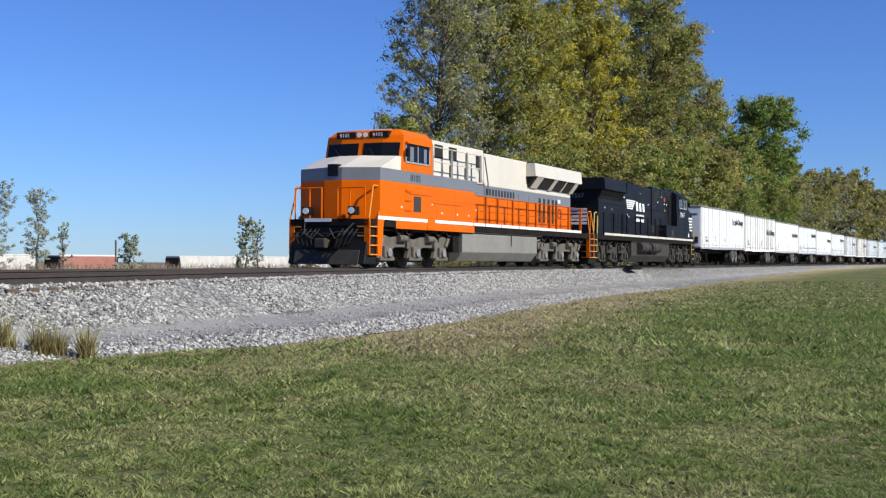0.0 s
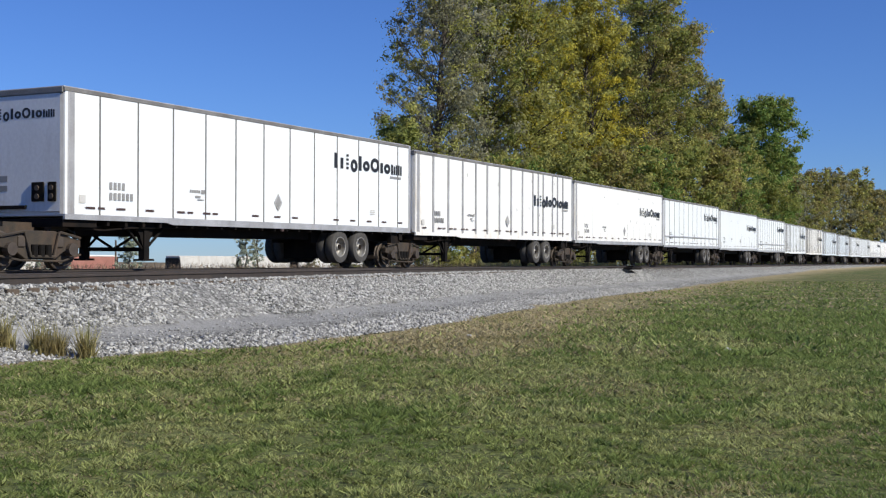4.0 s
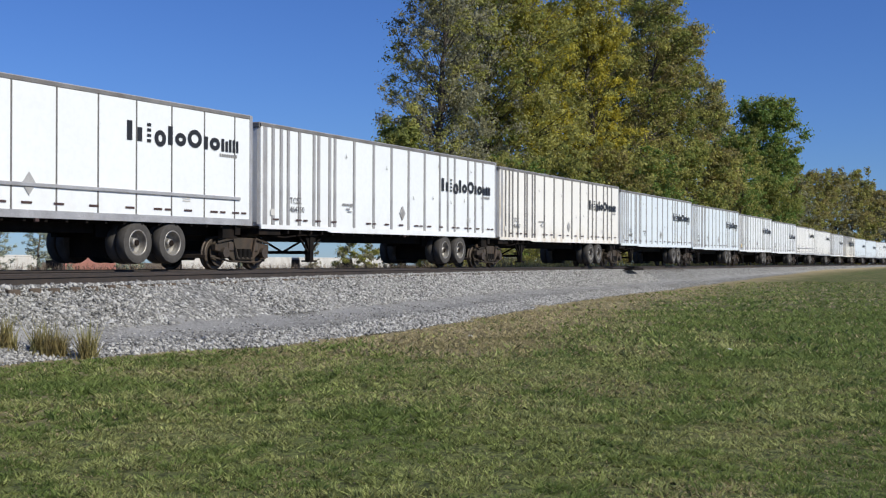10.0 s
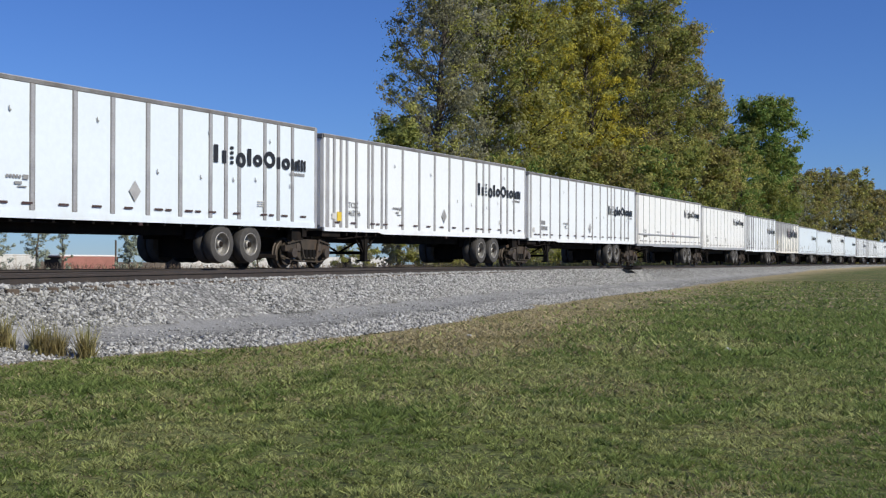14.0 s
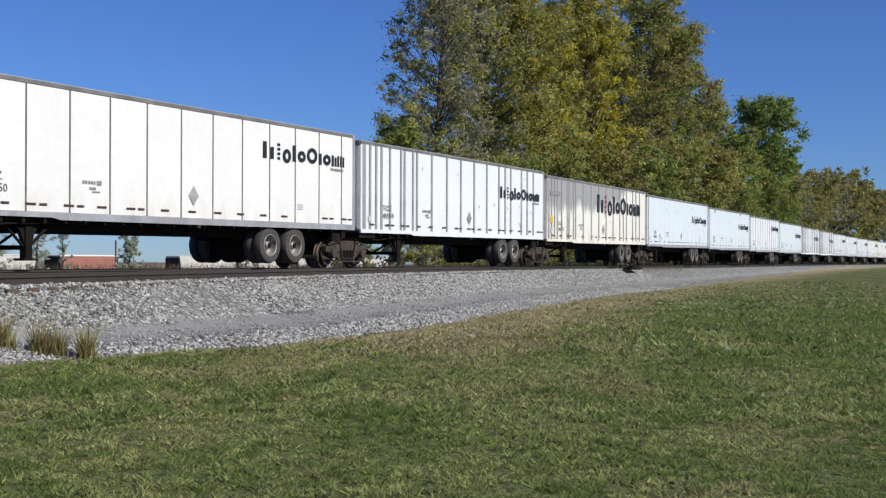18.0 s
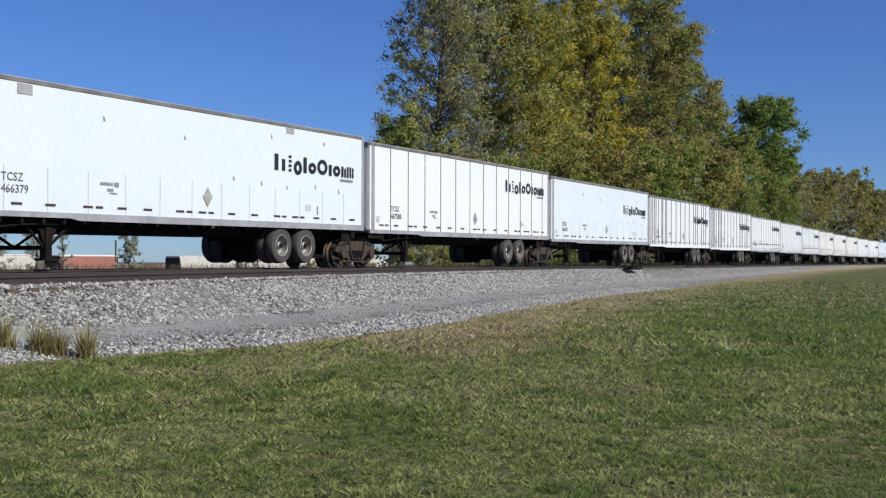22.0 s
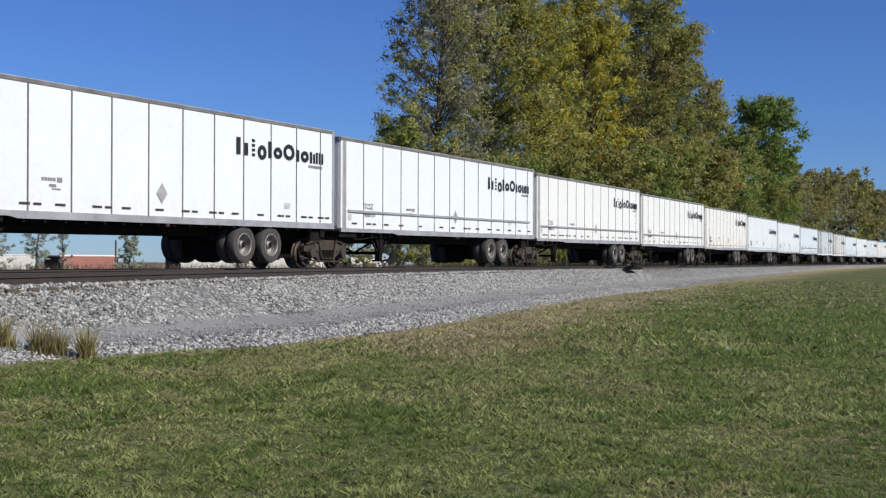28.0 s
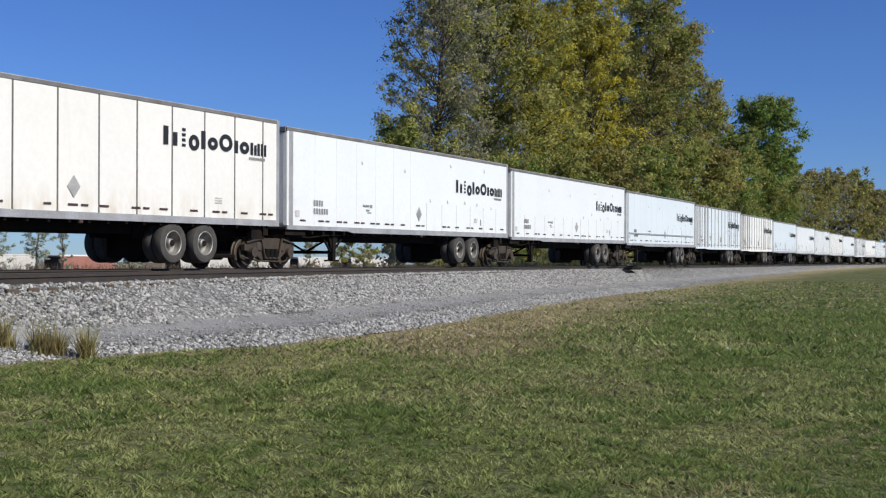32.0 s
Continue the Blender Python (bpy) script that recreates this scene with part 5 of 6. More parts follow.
            for a in (-2.55, 2.35):
                part("damper", rods([((cx + a, sg * 1.3, 0.8), (cx + a + 0.2, sg * 1.3, 1.12), 0.06)], 10), truck_mat, fr)
        for a in (-2.06, 0.0, 2.06):
            me = kept("loco_wheelset", lambda: lathe([(0.0, -0.80), (0.12, -0.80), (0.12, -0.79), (0.50, -0.785), (0.53, -0.77), (0.53, -0.70), (0.56, -0.685), (0.56, -0.66), (0.44, -0.66), (0.42, -0.7),
                      (0.2, -0.72), (0.1, -0.6), (0.1, 0.6), (0.2, 0.72), (0.42, 0.7), (0.44, 0.66), (0.56, 0.66), (0.56, 0.685), (0.53, 0.70), (0.53, 0.77), (0.50, 0.785), (0.12, 0.79), (0.12, 0.8), (0, 0.8)], 28),
                      M["wheel_steel"], True)
            axles.append((part("wheelset", me, None, t, "steel driving wheels on their axle", at=pose(cx + a, 0, 0.53)), cx + a))
    return t, axles


LOCO_TALL = 0.9274


def settle(t):
    """Brings a locomotive's body to its true height over the rails (4.65 m at the cab roof); the wheels keep theirs."""
    for ob in t.children_recursive:
        if not ob.name.startswith("wheelset"):
            m = ob.matrix_basis
            ob.data.transform(m)
            ob.matrix_basis = Matrix()
            ob.data.transform(Matrix.Diagonal((1, 1, LOCO_TALL, 1)))


def text_side(t, body, size, x, z, mat, near, face, label, wide=1.0):
    """Lettering on the near side, reading forwards."""
    me = lettering(body, size, mat)
    at = pose(x, near * face, z) if near < 0 else pose(x, near * face, z, rz=180)
    me.transform(Matrix.Diagonal((wide, 1, 1, 1)))
    return part("lettering", me, None, t, label, at=at)


LOCO_S = (11.4 - 62.995, 33.2 - 62.995)
M["rail_bright"] = material("rail_bright", (0.80, 0.26, 0.02), 0.45, 0, 2, 0.15, bump=0)
M["rail_orange"] = material("rail_orange", (0.42, 0.08, 0.0), 0.5, 0, 2, 0.2, bump=0, spec=0.1)
_l1, _ax = locomotive("lead_locomotive", "orange, grey and cream diesel locomotive at the head of the train", M["orange"], M["loco_grey"], M["loco_cream"], M["mark_white"],
                      M["truck_cast"], M["rail_orange"], "8105", -1, True, 3.05)
TRAIN.append((_l1, LOCO_S[0], "loco"))
AXLES += [(a, x, 0.53, 0.53, LOCO_S[0] + x) for a, x in _ax]
text_side(_l1, "8105", 0.36, -8.62, 3.16, M["mark_black"], -1, 1.506, "dark road number", 1.1)
for _i in range(10):                # the line's name as plain strokes
    part("name_stroke", box(-1.2 + _i * 0.31, -1.03 + _i * 0.31, -1.052, -1.04, 3.07, 3.35), M["mark_black"], _l1)
part("side_door", box(-8.35, -7.8, -1.512, -1.49, 2.05, 2.62, 0.01, 1), M["rail"], _l1, "dark side panel")
part("emblem", lathe([(0.19, 0), (0.19, -0.008), (0.26, -0.008), (0.26, 0)], 20, -1.046, 7.25, 2.6), M["mark_black"], _l1, "round dark emblem ring")
for _x, _z in ((-7.0, 2.35), (-6.2, 2.05), (-4.9, 2.05), (-3.9, 2.05), (-9.3, 2.15), (-2.2, 2.35)):
    part("sticker", box(_x, _x + 0.12, -1.508 if _x < -3.3 else -1.05, -1.03, _z, _z + 0.07), M["loco_cream"], _l1)
for _x, _w, _z in ((-8.8, 1.8, 2.68), (-7.0, 2.6, 2.42)):
    part("grab_line", box(_x, _x + _w, -1.515, -1.5, _z, _z + 0.025), M["rail_orange"], _l1)

_l2, _ax = locomotive("second_locomotive", "black diesel locomotive with white striped nose running long hood forward", M["loco_black"], M["loco_black"], M["loco_black"], M["loco_cream"],
                      M["truck_dirty"], M["loco_black"], "7567", 1, False, 4.45)
TRAIN.append((_l2, LOCO_S[1], "loco_back"))
AXLES += [(a, x, 0.53, 0.53, LOCO_S[1] - x) for a, x in _ax]
text_side(_l2, "7567", 0.46, -6.6, 3.25, M["mark_white"], 1, 1.506, "white road number", 1.3)
for _i in range(5):
    _z = 2.38 + _i * 0.2
    _o = 0.9 - 0.07 * (4 - _i)
    part("nose_bar", prism([(-9.82, _z), (-9.82 + _o, _z), (-9.82 + _o + 0.03, _z + 0.11), (-9.82, _z + 0.11)], 1.5, 1.508), M["mark_white"], _l2, "white nose stripe")
    part("end_bar", box(8.755, 8.762, -0.98, 0.45, 2.28 + _i * 0.19, 2.415 + _i * 0.19), M["mark_white"], _l2, "white end stripe")
    part("logo_bar", prism([(3.8 - 0.05 * (4 - _i), 3.36 + _i * 0.115), (2.0 + 0.13 * (4 - _i), 3.36 + _i * 0.115), (1.93 + 0.13 * (4 - _i), 3.44 + _i * 0.115), (3.77 - 0.05 * (4 - _i), 3.44 + _i * 0.115)], 1.045, 1.056), M["mark_white"], _l2, "white logo bar")
for _x, _t in ((1.75, 0.56), (1.1, 0.5), (0.42, 0.5)):
    part("logo_block", prism([(_x, 3.3), (_x - 0.42, 3.3), (_x - 0.3, 3.3 + _t), (_x + 0.12, 3.3 + _t)], 1.045, 1.056), M["mark_white"], _l2, "white logo shape")
for _r, _z in enumerate((2.98, 2.66)):
    for _i in range(10):
        part("name_stroke", box(1.75 - _i * 0.165 - 0.12, 1.75 - _i * 0.165, 1.045, 1.056, _z, _z + (0.13 if _r == 0 else 0.2)), M["mark_white"], _l2)
part("lettering", lettering("7567", 0.34, M["mark_grey"]), None, _l2, "faint road number", at=pose(8.765, -0.4, 3.75, rz=90))
# black plate on the inner wall paints the doorway's shade
part("door_recess", box(-5.88, -5.3, 1.08, 1.13, 2.62, 4.6), M["black_paint"], _l2, "black plate for the shaded cab doorway")
part("vent", box(-2.2, -1.5, 1.03, 1.06, 2.1, 2.6), M["mesh_dark"], _l2)
part("white_plate", box(-9.05, -8.78, 1.5, 1.51, 1.95, 2.2), M["mark_white"], _l2)
for _x, _z, _w, _m in ((-2.0, 3.75, 0.14, "mark_white"), (0.9, 4.35, 0.12, "mark_yellow"),
                       (7.6, 3.2, 0.14, "mark_white"), (7.25, 3.2, 0.12, "mark_white"), (6.3, 3.15, 0.2, "mark_white"), (4.1, 3.95, 0.22, "mark_white"), (3.5, 2.95, 0.15, "mark_white"), (3.2, 2.85, 0.15, "mark_white")):
    part("sticker", box(_x, _x + _w * 0.8, 1.03, 1.054, _z, _z + 0.09), M[_m], _l2)
for _x, _z, _w, _m in ((-4.45, 4.14, 0.42, "mark_red"), (-4.35, 3.96, 0.24, "mark_white"), (-3.55, 4.38, 0.16, "mark_white"), (-4.85, 3.95, 0.14, "mark_white"), (-4.4, 3.55, 0.14, "mark_yellow"), (-2.75, 4.0, 0.12, "mark_white"), (-2.1, 3.7, 0.13, "mark_red"), (-0.7, 3.75, 0.12, "mark_white")):
    part("sticker", box(_x, _x + _w * 0.8, 1.04, 1.112, _z, _z + (0.26 if _w > 0.4 else 0.09)), M[_m], _l2)


settle(_l1)
settle(_l2)


# ---- trees ----
def leaves(centres, sizes, count, leaf, rng, flat=0.75):
    """Many small leaf cards filling clumps; rough shells with gaps."""
    c = np.asarray(centres, float)
    r = np.asarray(sizes, float)
    w = r ** 2
    pick = rng.choice(len(c), count, p=w / w.sum())
    d = rng.normal(0, 1, (count, 3))
    d /= np.linalg.norm(d, axis=1)[:, None]
    rad = r[pick] * np.abs(rng.normal(0.55, 0.38, count))
    P = c[pick] + d * rad[:, None] * np.array([1, 1, flat])
    face = d + rng.normal(0, 0.42, (count, 3)) + np.array([0, 0, 0.25])     # blades lie roughly over the clump's surface
    a = np.cross(face, rng.normal(0, 1, (count, 3)))
    a /= np.linalg.norm(a, axis=1)[:, None]
    b = np.cross(a, face)
    b /= np.linalg.norm(b, axis=1)[:, None]
    L = leaf * rng.uniform(0.6, 1.3, count)[:, None]
    a, b = a * L, b * L * 0.62
    V = np.stack([P - a, P + b, P + a, P - b], 1).reshape(-1, 3)
    F = np.arange(count * 4).reshape(-1, 4)
    return V, F


def limb(bm, p, q, r0, r1, seg=7):
    p, q = Vector(p), Vector(q)
    d = (q - p).normalized()
    u = d.orthogonal().normalized()
    w = d.cross(u)
    ra = [bm.verts.new(p + (u * math.cos(6.2832 * i / seg) + w * math.sin(6.2832 * i / seg)) * r0) for i in range(seg)]
    rb = [bm.verts.new(q + (u * math.cos(6.2832 * i / seg) + w * math.sin(6.2832 * i / seg)) * r1) for i in range(seg)]
    for i in range(seg):
        j = (i + 1) % seg
        bm.faces.new((ra[i], ra[j], rb[j], rb[i]))


def tree(name, label, x, y, z, h, spread, mats, count, leaf, seed, low=0.12, narrow=1.0, clumps=46, puff=1.0):
    """A tapered trunk with limbs and an uneven crown of leaf clumps."""
    rng = np.random.default_rng(seed)
    t = thing(name, label, "tree", "trees behind the track")
    t.matrix_basis = pose(x, y, z)
    bm = bmesh.new()
    pts = [Vector((0, 0, -0.3))]
    for i in range(1, 8):
        f = i / 7
        pts.append(Vector((rng.normal(0, 0.02) * h * f, rng.normal(0, 0.02) * h * f, h * 0.9 * f)))
    r = h * 0.018
    rings = []
    for i, q in enumerate(pts):
        rings.append([bm.verts.new(q + Vector((math.cos(j * 0.7854), math.sin(j * 0.7854), 0)) * r * (1 - i / 7.6)) for j in range(8)])
    for ra, rb in zip(rings[:-1], rings[1:]):
        for j in range(8):
            bm.faces.new((ra[j], ra[(j + 1) % 8], rb[(j + 1) % 8], rb[j]))
    bl = bmesh.new()
    cs, rs = [], []
    for i in range(clumps):
        f = low + (1 - low) * rng.uniform(0, 1) ** 0.9
        k = min(int(f * 0.95 * 7), 6)
        base = pts[k].lerp(pts[k + 1], rng.uniform())
        shape = math.sin(math.pi * min(0.9, (f - low + 0.22) / (1.22 - low))) ** 0.4
        a = rng.uniform(0, 6.283)
        shape *= 0.98 + 0.5 * noise.noise((math.cos(a) * 1.4, math.sin(a) * 1.4 + seed, f * 4.5))
        rr = spread * shape * math.sqrt(rng.uniform(0.12, 1.15))
        tip = Vector((base.x + math.cos(a) * rr, base.y + math.sin(a) * rr * narrow, h * f + rng.normal(0, 0.02) * h))
        zs = max(0.05 * h, min(base.z, tip.z - 0.35 * rr))
        k = min(int(zs / (0.9 * h) * 7), 6)
        start = pts[k].lerp(pts[k + 1], max(0.0, min(1.0, (zs - pts[k].z) / (pts[k + 1].z - pts[k].z))))
        limb(bl, start, tip, r * 0.2 * (1.15 - f), r * 0.03, 5)
        cs.append(tip)
        rs.append(spread * puff * rng.uniform(0.18, 0.42))
        for q in ((0.62,) if puff > 0.8 else (0.45, 0.7, 0.86)):
            cs.append(start.lerp(tip, q) + Vector(rng.normal(0, 0.08, 3)) * spread)
            rs.append(spread * puff * rng.uniform(0.16, 0.36))
    part("trunk", bm, M["bark"], t, "grey-brown tapered trunk", True)
    tagged(part("branchwork", bl, M["bark"], t, "grey-brown limbs", True), kind="stuff")
    share = 1.0 / len(mats)
    order = rng.permutation(len(cs))
    for i, m in enumerate(mats):
        sel = order[i::len(mats)]
        V, F = leaves([cs[j] for j in sel], [rs[j] for j in sel], int(count * share), leaf, rng)
        me = mesh_arrays("crown", V, F, M[m])
        part("crown", me, None, t, {"leaf_yellow": "yellowing leaves", "leaf_green": "green leaves"}.get(m, "olive autumn leaves"))
    return t


def tree_at(bearing, depth):
    """Ground position from a bearing and a distance ahead."""
    x, y = (bearing - 784) / FOCAL * depth, depth
    s, n = along(np.array([x]), np.array([y]))
    return x, y, float(ground_z(s, n)[0])


def beyond(bearing, behind):
    """Distance ahead at which a bearing lies so many metres behind the main track."""
    d = np.arange(24.0, 420.0, 0.5)
    _, n = along((bearing - 784) / FOCAL * d, d)
    return float(d[np.argmax(n < -behind)])


def plant(bearing, behind, name, label, rise, wide, mats, count, leaf, seed, **kw):
    """A tree on a bearing, so many metres behind the track."""
    d = beyond(bearing, behind)
    x, y, z = tree_at(bearing, d)
    return tree(name, label, x, y, z, rise * d / FOCAL + 0.3 - z, wide * d / FOCAL, mats, count, leaf * d / 76, seed, **kw)


BIG = dict(clumps=260, puff=0.5)
plant(772, 20, "cottonwood", "tall olive cottonwood with thinning autumn leaves", 560, 104, ["leaf_olive", "leaf_grey", "leaf_grey"], 46000, 0.092, 11, low=0.16, **BIG)
plant(850, 22, "cottonwood", "tall olive cottonwood with thinning autumn leaves", 600, 116, ["leaf_olive", "leaf_dark", "leaf_grey"], 50000, 0.098, 16, low=0.16, **BIG)
plant(932, 19, "cottonwood", "tall olive and yellow cottonwood tree", 545, 112, ["leaf_olive", "leaf_yellow", "leaf_olive"], 58000, 0.098, 12, low=0.12, **BIG)
plant(1036, 18, "cottonwood", "tall yellowing cottonwood tree", 490, 84, ["leaf_yellow", "leaf_yellow", "leaf_olive"], 52000, 0.092, 13, low=0.12, **BIG)
plant(1136, 17, "cottonwood", "tall dense olive-brown tree", 486, 100, ["leaf_dark", "leaf_brown", "leaf_olive"], 64000, 0.086, 14, low=0.08, **BIG)
plant(1200, 15, "cottonwood", "dense olive-brown tree beside a taller one", 415, 88, ["leaf_dark", "leaf_brown", "leaf_olive"], 58000, 0.085, 17, low=0.06, **BIG)
plant(1345, 12, "cottonwood", "rounded green tree with dense leaves", 286, 78, ["leaf_green", "leaf_green", "leaf_dark"], 54000, 0.085, 15, low=0.05, clumps=200, puff=0.56)
plant(1085, 24, "cottonwood", "tall olive tree filling the belt behind", 425, 100, ["leaf_olive", "leaf_brown"], 42000, 0.1, 21, low=0.1, clumps=200, puff=0.5)
plant(985, 24, "cottonwood", "tall olive tree filling the belt behind", 440, 100, ["leaf_olive", "leaf_yellow"], 42000, 0.1, 22, low=0.1, clumps=200, puff=0.5)
plant(1302, 12, "cottonwood", "mid-sized olive-green tree of the belt", 236, 62, ["leaf_green", "leaf_dark", "leaf_olive"], 30000, 0.082, 24, low=0.05, clumps=150, puff=0.5)
plant(1380, 11, "cottonwood", "low green tree beside the rounded tree", 208, 52, ["leaf_green", "leaf_dark", "leaf_olive"], 26000, 0.078, 25, low=0.05, clumps=150, puff=0.5)
plant(1262, 16, "bare_tree", "thin grey half-bare tree", 326, 54, ["leaf_grey", "leaf_olive"], 24000, 0.088, 18, low=0.15, clumps=90, puff=0.7)
plant(706, 17, "shrub_tree", "dark drooping tree at the edge of the wood", 262, 46, ["leaf_dark", "leaf_dark", "leaf_olive"], 12000, 0.1, 19, low=0.55)
for _i, (_x, _b, _h, _w) in enumerate(((770, 15, 170, 66), (840, 14, 180, 76), (920, 14, 190, 76), (1000, 13, 195, 76), (1080, 12, 200, 76), (1150, 11, 205, 76), (1215, 11, 210, 70), (1265, 11, 200, 66), (1310, 10, 175, 60),
                                       (1360, 10, 150, 54), (1398, 9, 148, 50), (1428, 9, 158, 46), (1456, 9, 160, 42), (1480, 9, 164, 40), (1504, 9, 162, 38), (1526, 9, 150, 36), (1546, 9, 138, 34), (1566, 9, 126, 32), (1588, 9, 116, 30), (1612, 9, 104, 30))):
    _m = (["leaf_dark", "leaf_olive"], ["leaf_brown", "leaf_olive"], ["leaf_olive", "leaf_green"])[_i % 3] if _x < 1380 else (["leaf_brown", "leaf_olive"], ["leaf_brown", "leaf_grey"], ["leaf_olive", "leaf_brown"])[_i % 3]
    plant(_x, _b, "shrub_tree", ("olive" if _i % 2 else "olive-brown") + " understorey tree of the belt behind the track", _h, _w, _m, 13500, 0.098 if _x < 1300 else 0.068, 30 + _i, low=0.03, clumps=130, puff=0.5)


# saplings and bushes on the open side
for _i, (_x, _b, _h, _w, _m) in enumerate(((-6, 14, 136, 38, "leaf_pale"), (67, 15, 116, 33, "leaf_pale"), (113, 18, 60, 13, "leaf_pale"), (228, 15, 40, 22, "leaf_pale"), (436, 15, 74, 21, "leaf_pale"),
                                            (456, 16, 66, 16, "leaf_pale"), (548, 18, 30, 18, "leaf_grey"), (690, 20, 34, 24, "leaf_grey"))):
    plant(_x, _b, "sapling", "young half-bare sapling beyond the track", _h, _w, [_m], 8000 if _w > 20 else 3600, 0.055, 60 + _i, low=0.04, clumps=70, puff=0.5)
for _i, (_x, _b, _h, _w) in enumerate(((618, 9, 32, 24), (650, 10, 30, 22), (715, 9, 40, 26), (750, 9, 45, 28), (880, 8, 40, 30), (950, 8, 40, 30))):
    plant(_x, _b, "bush", "yellow-green bush beside the track", _h, _w, ["leaf_olive", "leaf_grey"], 3500, 0.07, 80 + _i, low=0.02, clumps=30)


# ---- grass and weeds ----
def blades(name, label, mat, P, h, w, lean, rng):
    """Blades at ground positions P, one pointed leaf each."""
    k = len(P)
    s, n = along(P[:, 0], P[:, 1])
    z = ground_z(s, n) + unevenness(P[:, 0], P[:, 1], n) - 0.008
    a = rng.uniform(0, 6.283, k)
    hh = h * rng.uniform(0.5, 1.3, k)
    ww = w * rng.uniform(0.6, 1.3, k)
    d = rng.normal(0, lean, (k, 2)) * hh[:, None]
    c = np.stack([P[:, 0], P[:, 1], z], -1)
    off = np.stack([np.cos(a) * ww, np.sin(a) * ww, np.zeros(k)], -1)
    tip = c + np.stack([d[:, 0], d[:, 1], hh], -1)
    V = np.stack([c - off, c + off, tip], 1).reshape(-1, 3)
    ob = new(name, mesh_arrays(name, V, np.arange(k * 3).reshape(-1, 3), M[mat]))
    return tagged(ob, label, "grass", kind="stuff")


def lawn():
    rng = np.random.default_rng(77)
    green, deep, dry = [], [], []
    for y0, y1, count in ((6.2, 10, 190000), (10, 17, 210000), (17, 32, 130000), (32, 75, 60000)):
        y = y0 + (y1 - y0) * rng.uniform(0, 1, count)
        x = rng.uniform(-1, 1, count) * (0.39 * y + 0.6)
        s, n = along(x, y)
        t = turf_distance(s, n)
        ok = (t > rng.normal(0.28, 0.2, count)) & (n > 0)
        x, y, t = x[ok], y[ok], t[ok]
        v = np.array([noise.noise((a * 0.5, b * 0.35, 3.0)) + 0.6 * noise.noise((a * 1.7, b * 1.3, 9.0)) for a, b in zip(x, y)])
        c = np.array([noise.noise((a * 3.4, b * 2.2, 5.0)) + 0.7 * noise.noise((a * 8.0, b * 5.0, 1.0)) for a, b in zip(x, y)])
        wide = np.clip((x + 3.5) / 3.0, 0, 1) * np.clip((11.0 - x) / 5.0, 0.15, 1)
        p = np.clip(0.14 + 0.55 * (v - 0.05) + np.clip(0.6 - t, 0, 0.6) * 0.7 + wide * np.clip(5.2 - t, 0, 3.0) * 0.27 + 0.28 * c + 0.16 * np.exp(-((x - 0.5) / 2.2) ** 2) * (y > 9) + 0.3 * np.clip((y - 34) / 12, 0, 1), 0.03, 0.95)
        d = rng.uniform(0, 1, len(x)) < p
        low = np.clip(0.3 + 0.6 * t, 0.35, 1)          # short and thin along the gravel
        crumb = np.array([noise.noise((a * 6.0, b * 4.4, 31.0)) + 0.8 * noise.noise((a * 15.0, b * 11.0, 8.0)) for a, b in zip(x, y)])
        dense = rng.uniform(0, 1, len(x)) < np.clip(0.60 + 2.2 * crumb + 0.4 * c, 0.0, 1)
        lush = np.array([noise.noise((a * 0.9, b * 0.6, 21.0)) + 0.8 * noise.noise((a * 4.0, b * 3.0, 14.0)) for a, b in zip(x, y)]) > 0.16 - 0.5 * np.clip((np.abs(x - 0.5) - 2.5) / 4, 0, 1)
        for sel, to in ((~d & dense & ~lush, green), (~d & dense & lush, deep)):
            to.append((np.stack([x, y], -1)[sel], y1, ((0.5 + 0.9 * np.clip(crumb + 0.3, 0, 1.0) + 0.5 * np.clip(c, -0.3, 0.7)) * low)[sel]))
        d &= crumb > -0.28
        dry.append((np.stack([x, y], -1)[d], y1, ((0.8 + 0.6 * crumb) * low)[d]))
    for rows, name, label, mat, h in ((green, "lawn_grass", "short green grass of the verge", "grass_blade", 0.042), (deep, "lush_grass", "deep green patches of the verge", "grass_deep", 0.046), (dry, "dry_grass", "dry tan grass patches of the verge", "grass_dry", 0.032)):
        for P, far, tall in rows:
            k = min(1.9, 0.4 + far / 22)
            blades(name, label, mat, P, h * k * tall, 0.0105 * k * (1 + far / 40), 1.0, rng)

    # longer pale tufts
    P = []
    for i in range(260):
        y = rng.uniform(6.3, 17)
        x = rng.uniform(-1, 1) * (0.39 * y + 0.4)
        P.append(np.stack([rng.normal(x, 0.09, 9), rng.normal(y, 0.09, 9)], -1))
    P = np.concatenate(P)
    s, n = along(P[:, 0], P[:, 1])
    P = P[turf_distance(s, n) > 0.6]
    blades("grass_tufts", "longer pale grass tufts of the verge", "grass_tuft", P, 0.06, 0.005, 1.1, rng)


lawn()


def weed_strip():
    rng = np.random.default_rng(5)
    s = rng.uniform(-45, 30, 26000)
    n = -rng.uniform(3.4, 11, 26000)
    X, Y = spot(s, n)
    blades("dry_weeds", "brown dry weeds along the far side of the track", "weed_brown", np.stack([X, Y], -1), 0.62, 0.016, 0.5, rng)
    s = rng.uniform(25, 190, 9000)
    n = -rng.uniform(3.4, 8, 9000)
    X, Y = spot(s, n)
    blades("roadside_weeds", "khaki weeds below the tree belt", "weed", np.stack([X, Y], -1), 1.0, 0.03, 0.3, rng)


weed_strip()
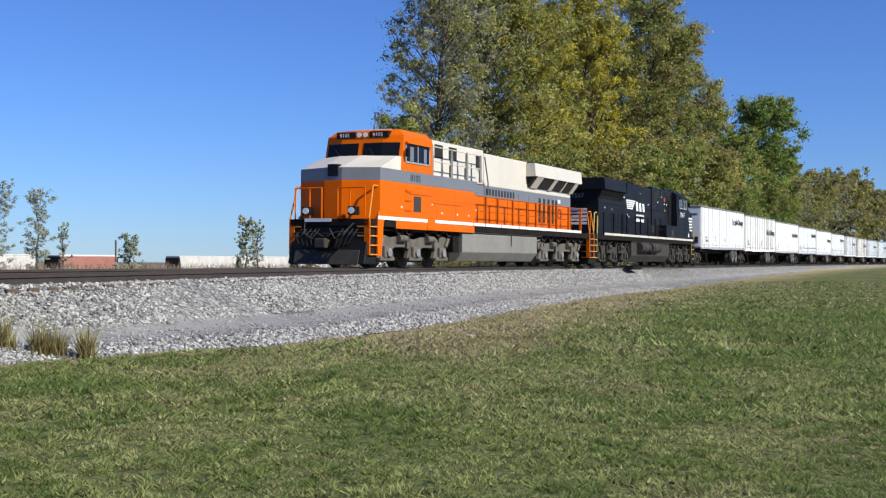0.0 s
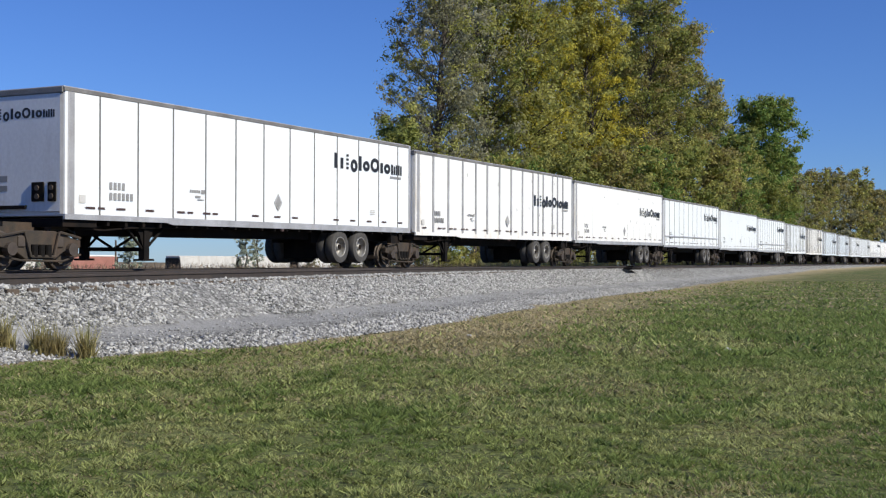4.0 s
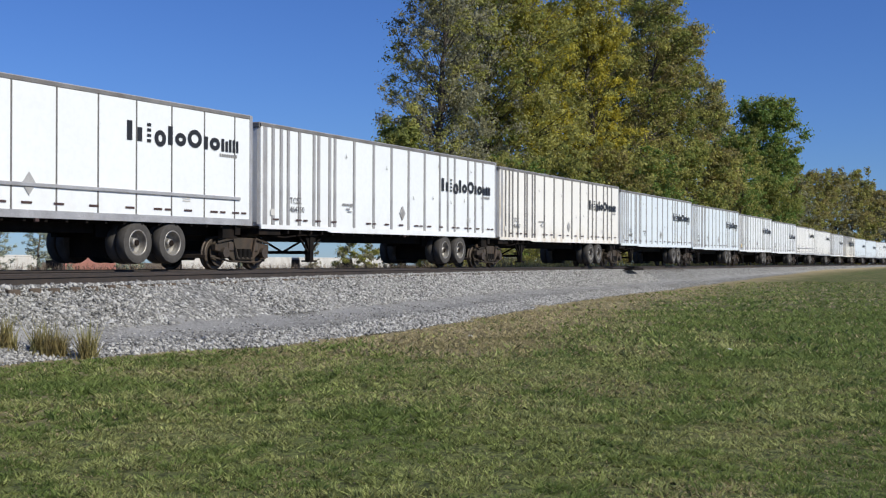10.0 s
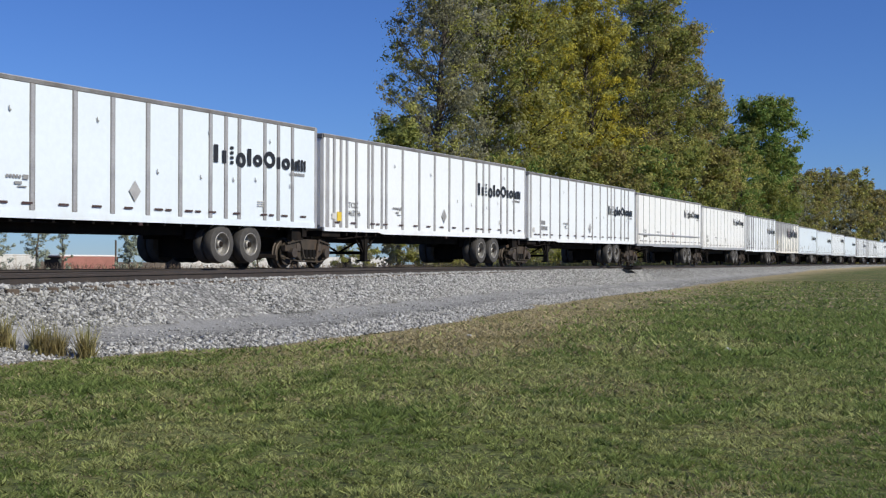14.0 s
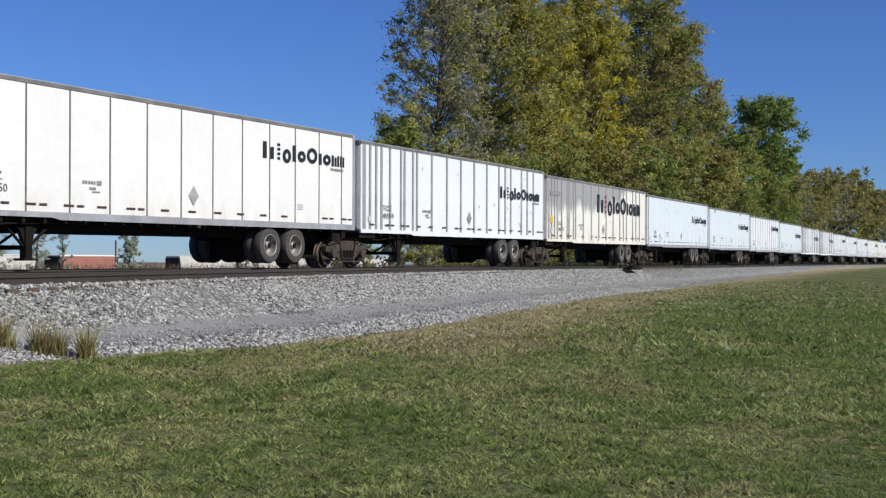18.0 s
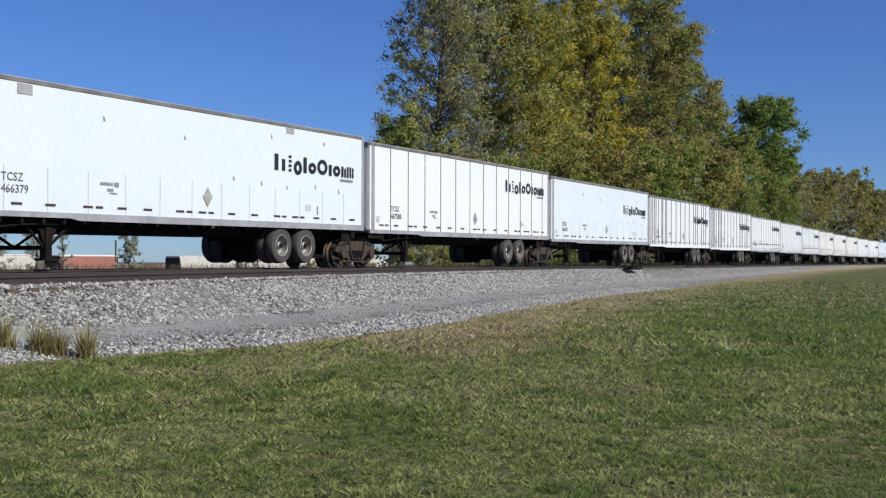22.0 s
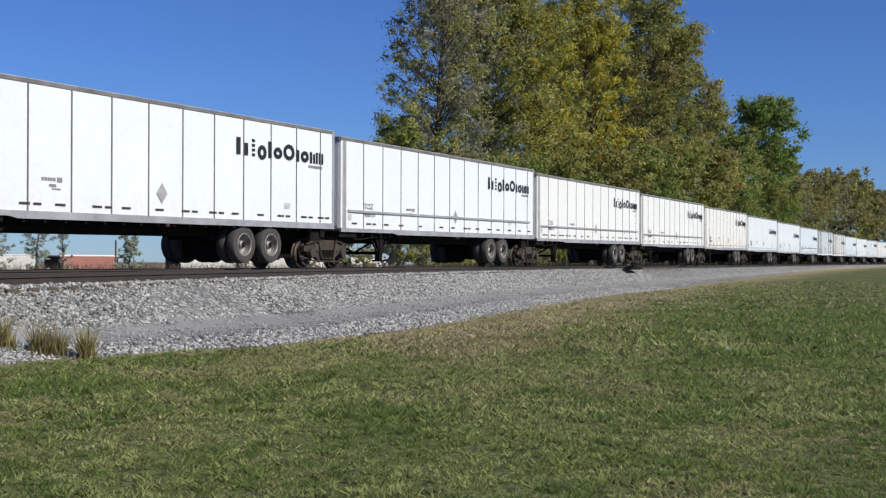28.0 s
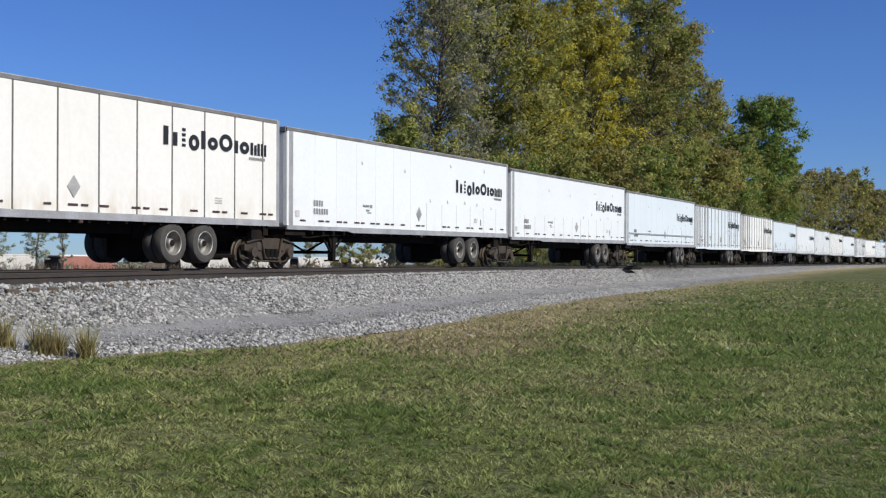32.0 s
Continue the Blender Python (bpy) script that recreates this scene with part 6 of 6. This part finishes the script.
for _i, (_x, _y, _r, _h) in enumerate(((-6.0, 16.1, 0.08, 0.44), (-5.5, 16.2, 0.06, 0.5), (-5.3, 16.3, 0.06, 0.46), (-4.9, 16.3, 0.05, 0.52))):
    _rng = np.random.default_rng(90 + _i)
    _ob = blades("weed_clump", "bushy green-brown weed clump in the gravel", "weed", np.stack([_x + _rng.normal(0, _r, 240), _y + _rng.normal(0, _r, 240)], -1), _h * _rng.uniform(0.4, 1.0, 240), 0.011, 0.26, _rng)
    tagged(_ob, category="weed", kind="thing")


# ---- distant rail cars ----
def far_car(bearing, depth, long, paint, roof, label):
    x, y, _ = tree_at(bearing, depth)
    s, n = along(np.array([x]), np.array([y]))
    z = float(ground_z(s, n)[0])
    c = thing("hopper_car", label, "rail car", "distant rail cars")
    c.matrix_basis = pose(x, y, z, rz=math.degrees(heading(float(s[0]))))
    part("body", prism([(0.9, 1.1), (0.2, 4.5), (long - 0.2, 4.5), (long - 0.9, 1.1)], -1.5, 1.5, 0.06), M[paint], c)
    part("roof", box(0.1, long - 0.1, -1.45, 1.45, 4.5, 4.75, 0.1), M[roof], c)
    for x0 in (0.0, long - 0.5):
        part("end_frame", box(x0, x0 + 0.5, -1.45, 1.45, 1.0, 4.35, 0.05), M["black_paint"], c, "dark end frame")
    for x0 in (1.5, long - 1.5):
        part("truck", box(x0 - 1.2, x0 + 1.2, -1.1, 1.1, 0.05, 1.1, 0.1), M["chassis"], c)
    return c


far_car(305, 204, 17.6, "hopper_white", "hopper_white", "dingy white covered hopper car on a distant track")
far_car(414, 220, 17.6, "hopper_white", "hopper_white", "dingy white covered hopper car on a distant track")
far_car(516, 238, 17.6, "hopper_white", "hopper_white", "dingy white covered hopper car on a distant track")
far_car(610, 255, 17.6, "hopper_white", "hopper_white", "dingy white covered hopper car on a distant track")
far_car(92, 175, 13.2, "hopper_red", "mark_white", "faded red rail car with pale roof far off")
far_car(-40, 163, 10.0, "hopper_white", "hopper_white", "dingy white covered hopper car on a distant track")
_x, _y, _z = tree_at(205, 153)
tagged(part("pole", rods([((0, 0, 0), (0, 0, 6.6), 0.12)]), M["bark"], thing("utility_pole", "thin weathered pole in the distance", "pole"), at=pose(_x, _y, _z)), "weathered wooden pole")


# ---- small things on the ground ----
def litter(bearing, row, name, label, size, mat, seed):
    d = 1.39 * FOCAL / row
    x, y, z = tree_at(bearing, d)
    bm = bmesh.new()
    bmesh.ops.create_icosphere(bm, subdivisions=2, radius=size)
    rr = random.Random(seed)
    for v in bm.verts:
        v.co *= rr.uniform(0.7, 1.2)
        v.co.z *= 0.45
    ob = thing(name, label, "litter" if "paper" in name else "stone", bm=bm, mat=M[mat])
    ob.matrix_basis = pose(x, y, z + size * 0.35)
    return ob


litter(1289, 158, "paper_scrap", "crumpled white paper scrap in the grass", 0.06, "mark_white", 1)
litter(831, 137, "pale_stone", "pale stone lying in the grass", 0.06, "stone", 2)
litter(521, 202, "dark_clod", "dark clod of earth in the grass", 0.035, "tie", 3)
_x, _y = spot(27.0, 2.1)
_sw = thing("switch_machine", "low dark switch machine beside the rail", "switch machine")
_sw.matrix_basis = pose(float(_x), float(_y), -0.17, rz=math.degrees(heading(27)))
part("housing", box(-0.9, 0.9, -0.25, 0.25, 0, 0.13, 0.03), M["chassis"], _sw)
part("cover", box(-0.5, 0.35, -0.2, 0.2, 0.13, 0.2, 0.03), M["chassis"], _sw)
part("throw_rod", rods([((0, 0.2, 0.08), (0, 1.6, 0.08), 0.03)]), M["rail"], _sw)


# ---- what moves ----
def vehicle_pose(s, kind):
    if kind == "trailer":
        a, b = spot(s), spot(s + LONG)
        th = math.degrees(math.atan2(b[1] - a[1], b[0] - a[0]))
        return pose(float(a[0]), float(a[1]), 0, 0, -math.degrees(DROP / LONG), th)
    half = 7.6 if kind.startswith("loco") else 0.9
    a, b = spot(s - half), spot(s + half)
    th = math.degrees(math.atan2(b[1] - a[1], b[0] - a[0]))
    m = ((a[0] + b[0]) / 2, (a[1] + b[1]) / 2)
    return pose(float(m[0]), float(m[1]), 0, 0, 0, th + (180 if kind == "loco_back" else 0))


def motions():
    for ob, off, kind in TRAIN:
        walk(ob, [(t * 0.5, vehicle_pose(train_s(t * 0.5) + off, kind)) for t in range(65)])
    for ob, x, z, r, off in AXLES:
        # turning shows only while the wheels pass near; before and after they keep their pose
        back = -1 if -62.995 + 22.5 < off < -62.995 + 44 else 1
        near = [f for f in range(961) if -17 < train_s(f / 30) + off < 26] or [0]
        first = train_s(near[0] / 30)
        turn = lambda f: pose(x, 0, z) @ Matrix.Rotation(back * (train_s(f / 30) - first) / r, 4, "Y")
        rows = [(0, turn(near[0]))] if near[0] > 0 else []
        rows += [(f / 30, turn(f)) for f in near]
        if near[-1] < 960:
            rows.append((32, turn(near[-1])))
        walk(ob, rows)


motions()
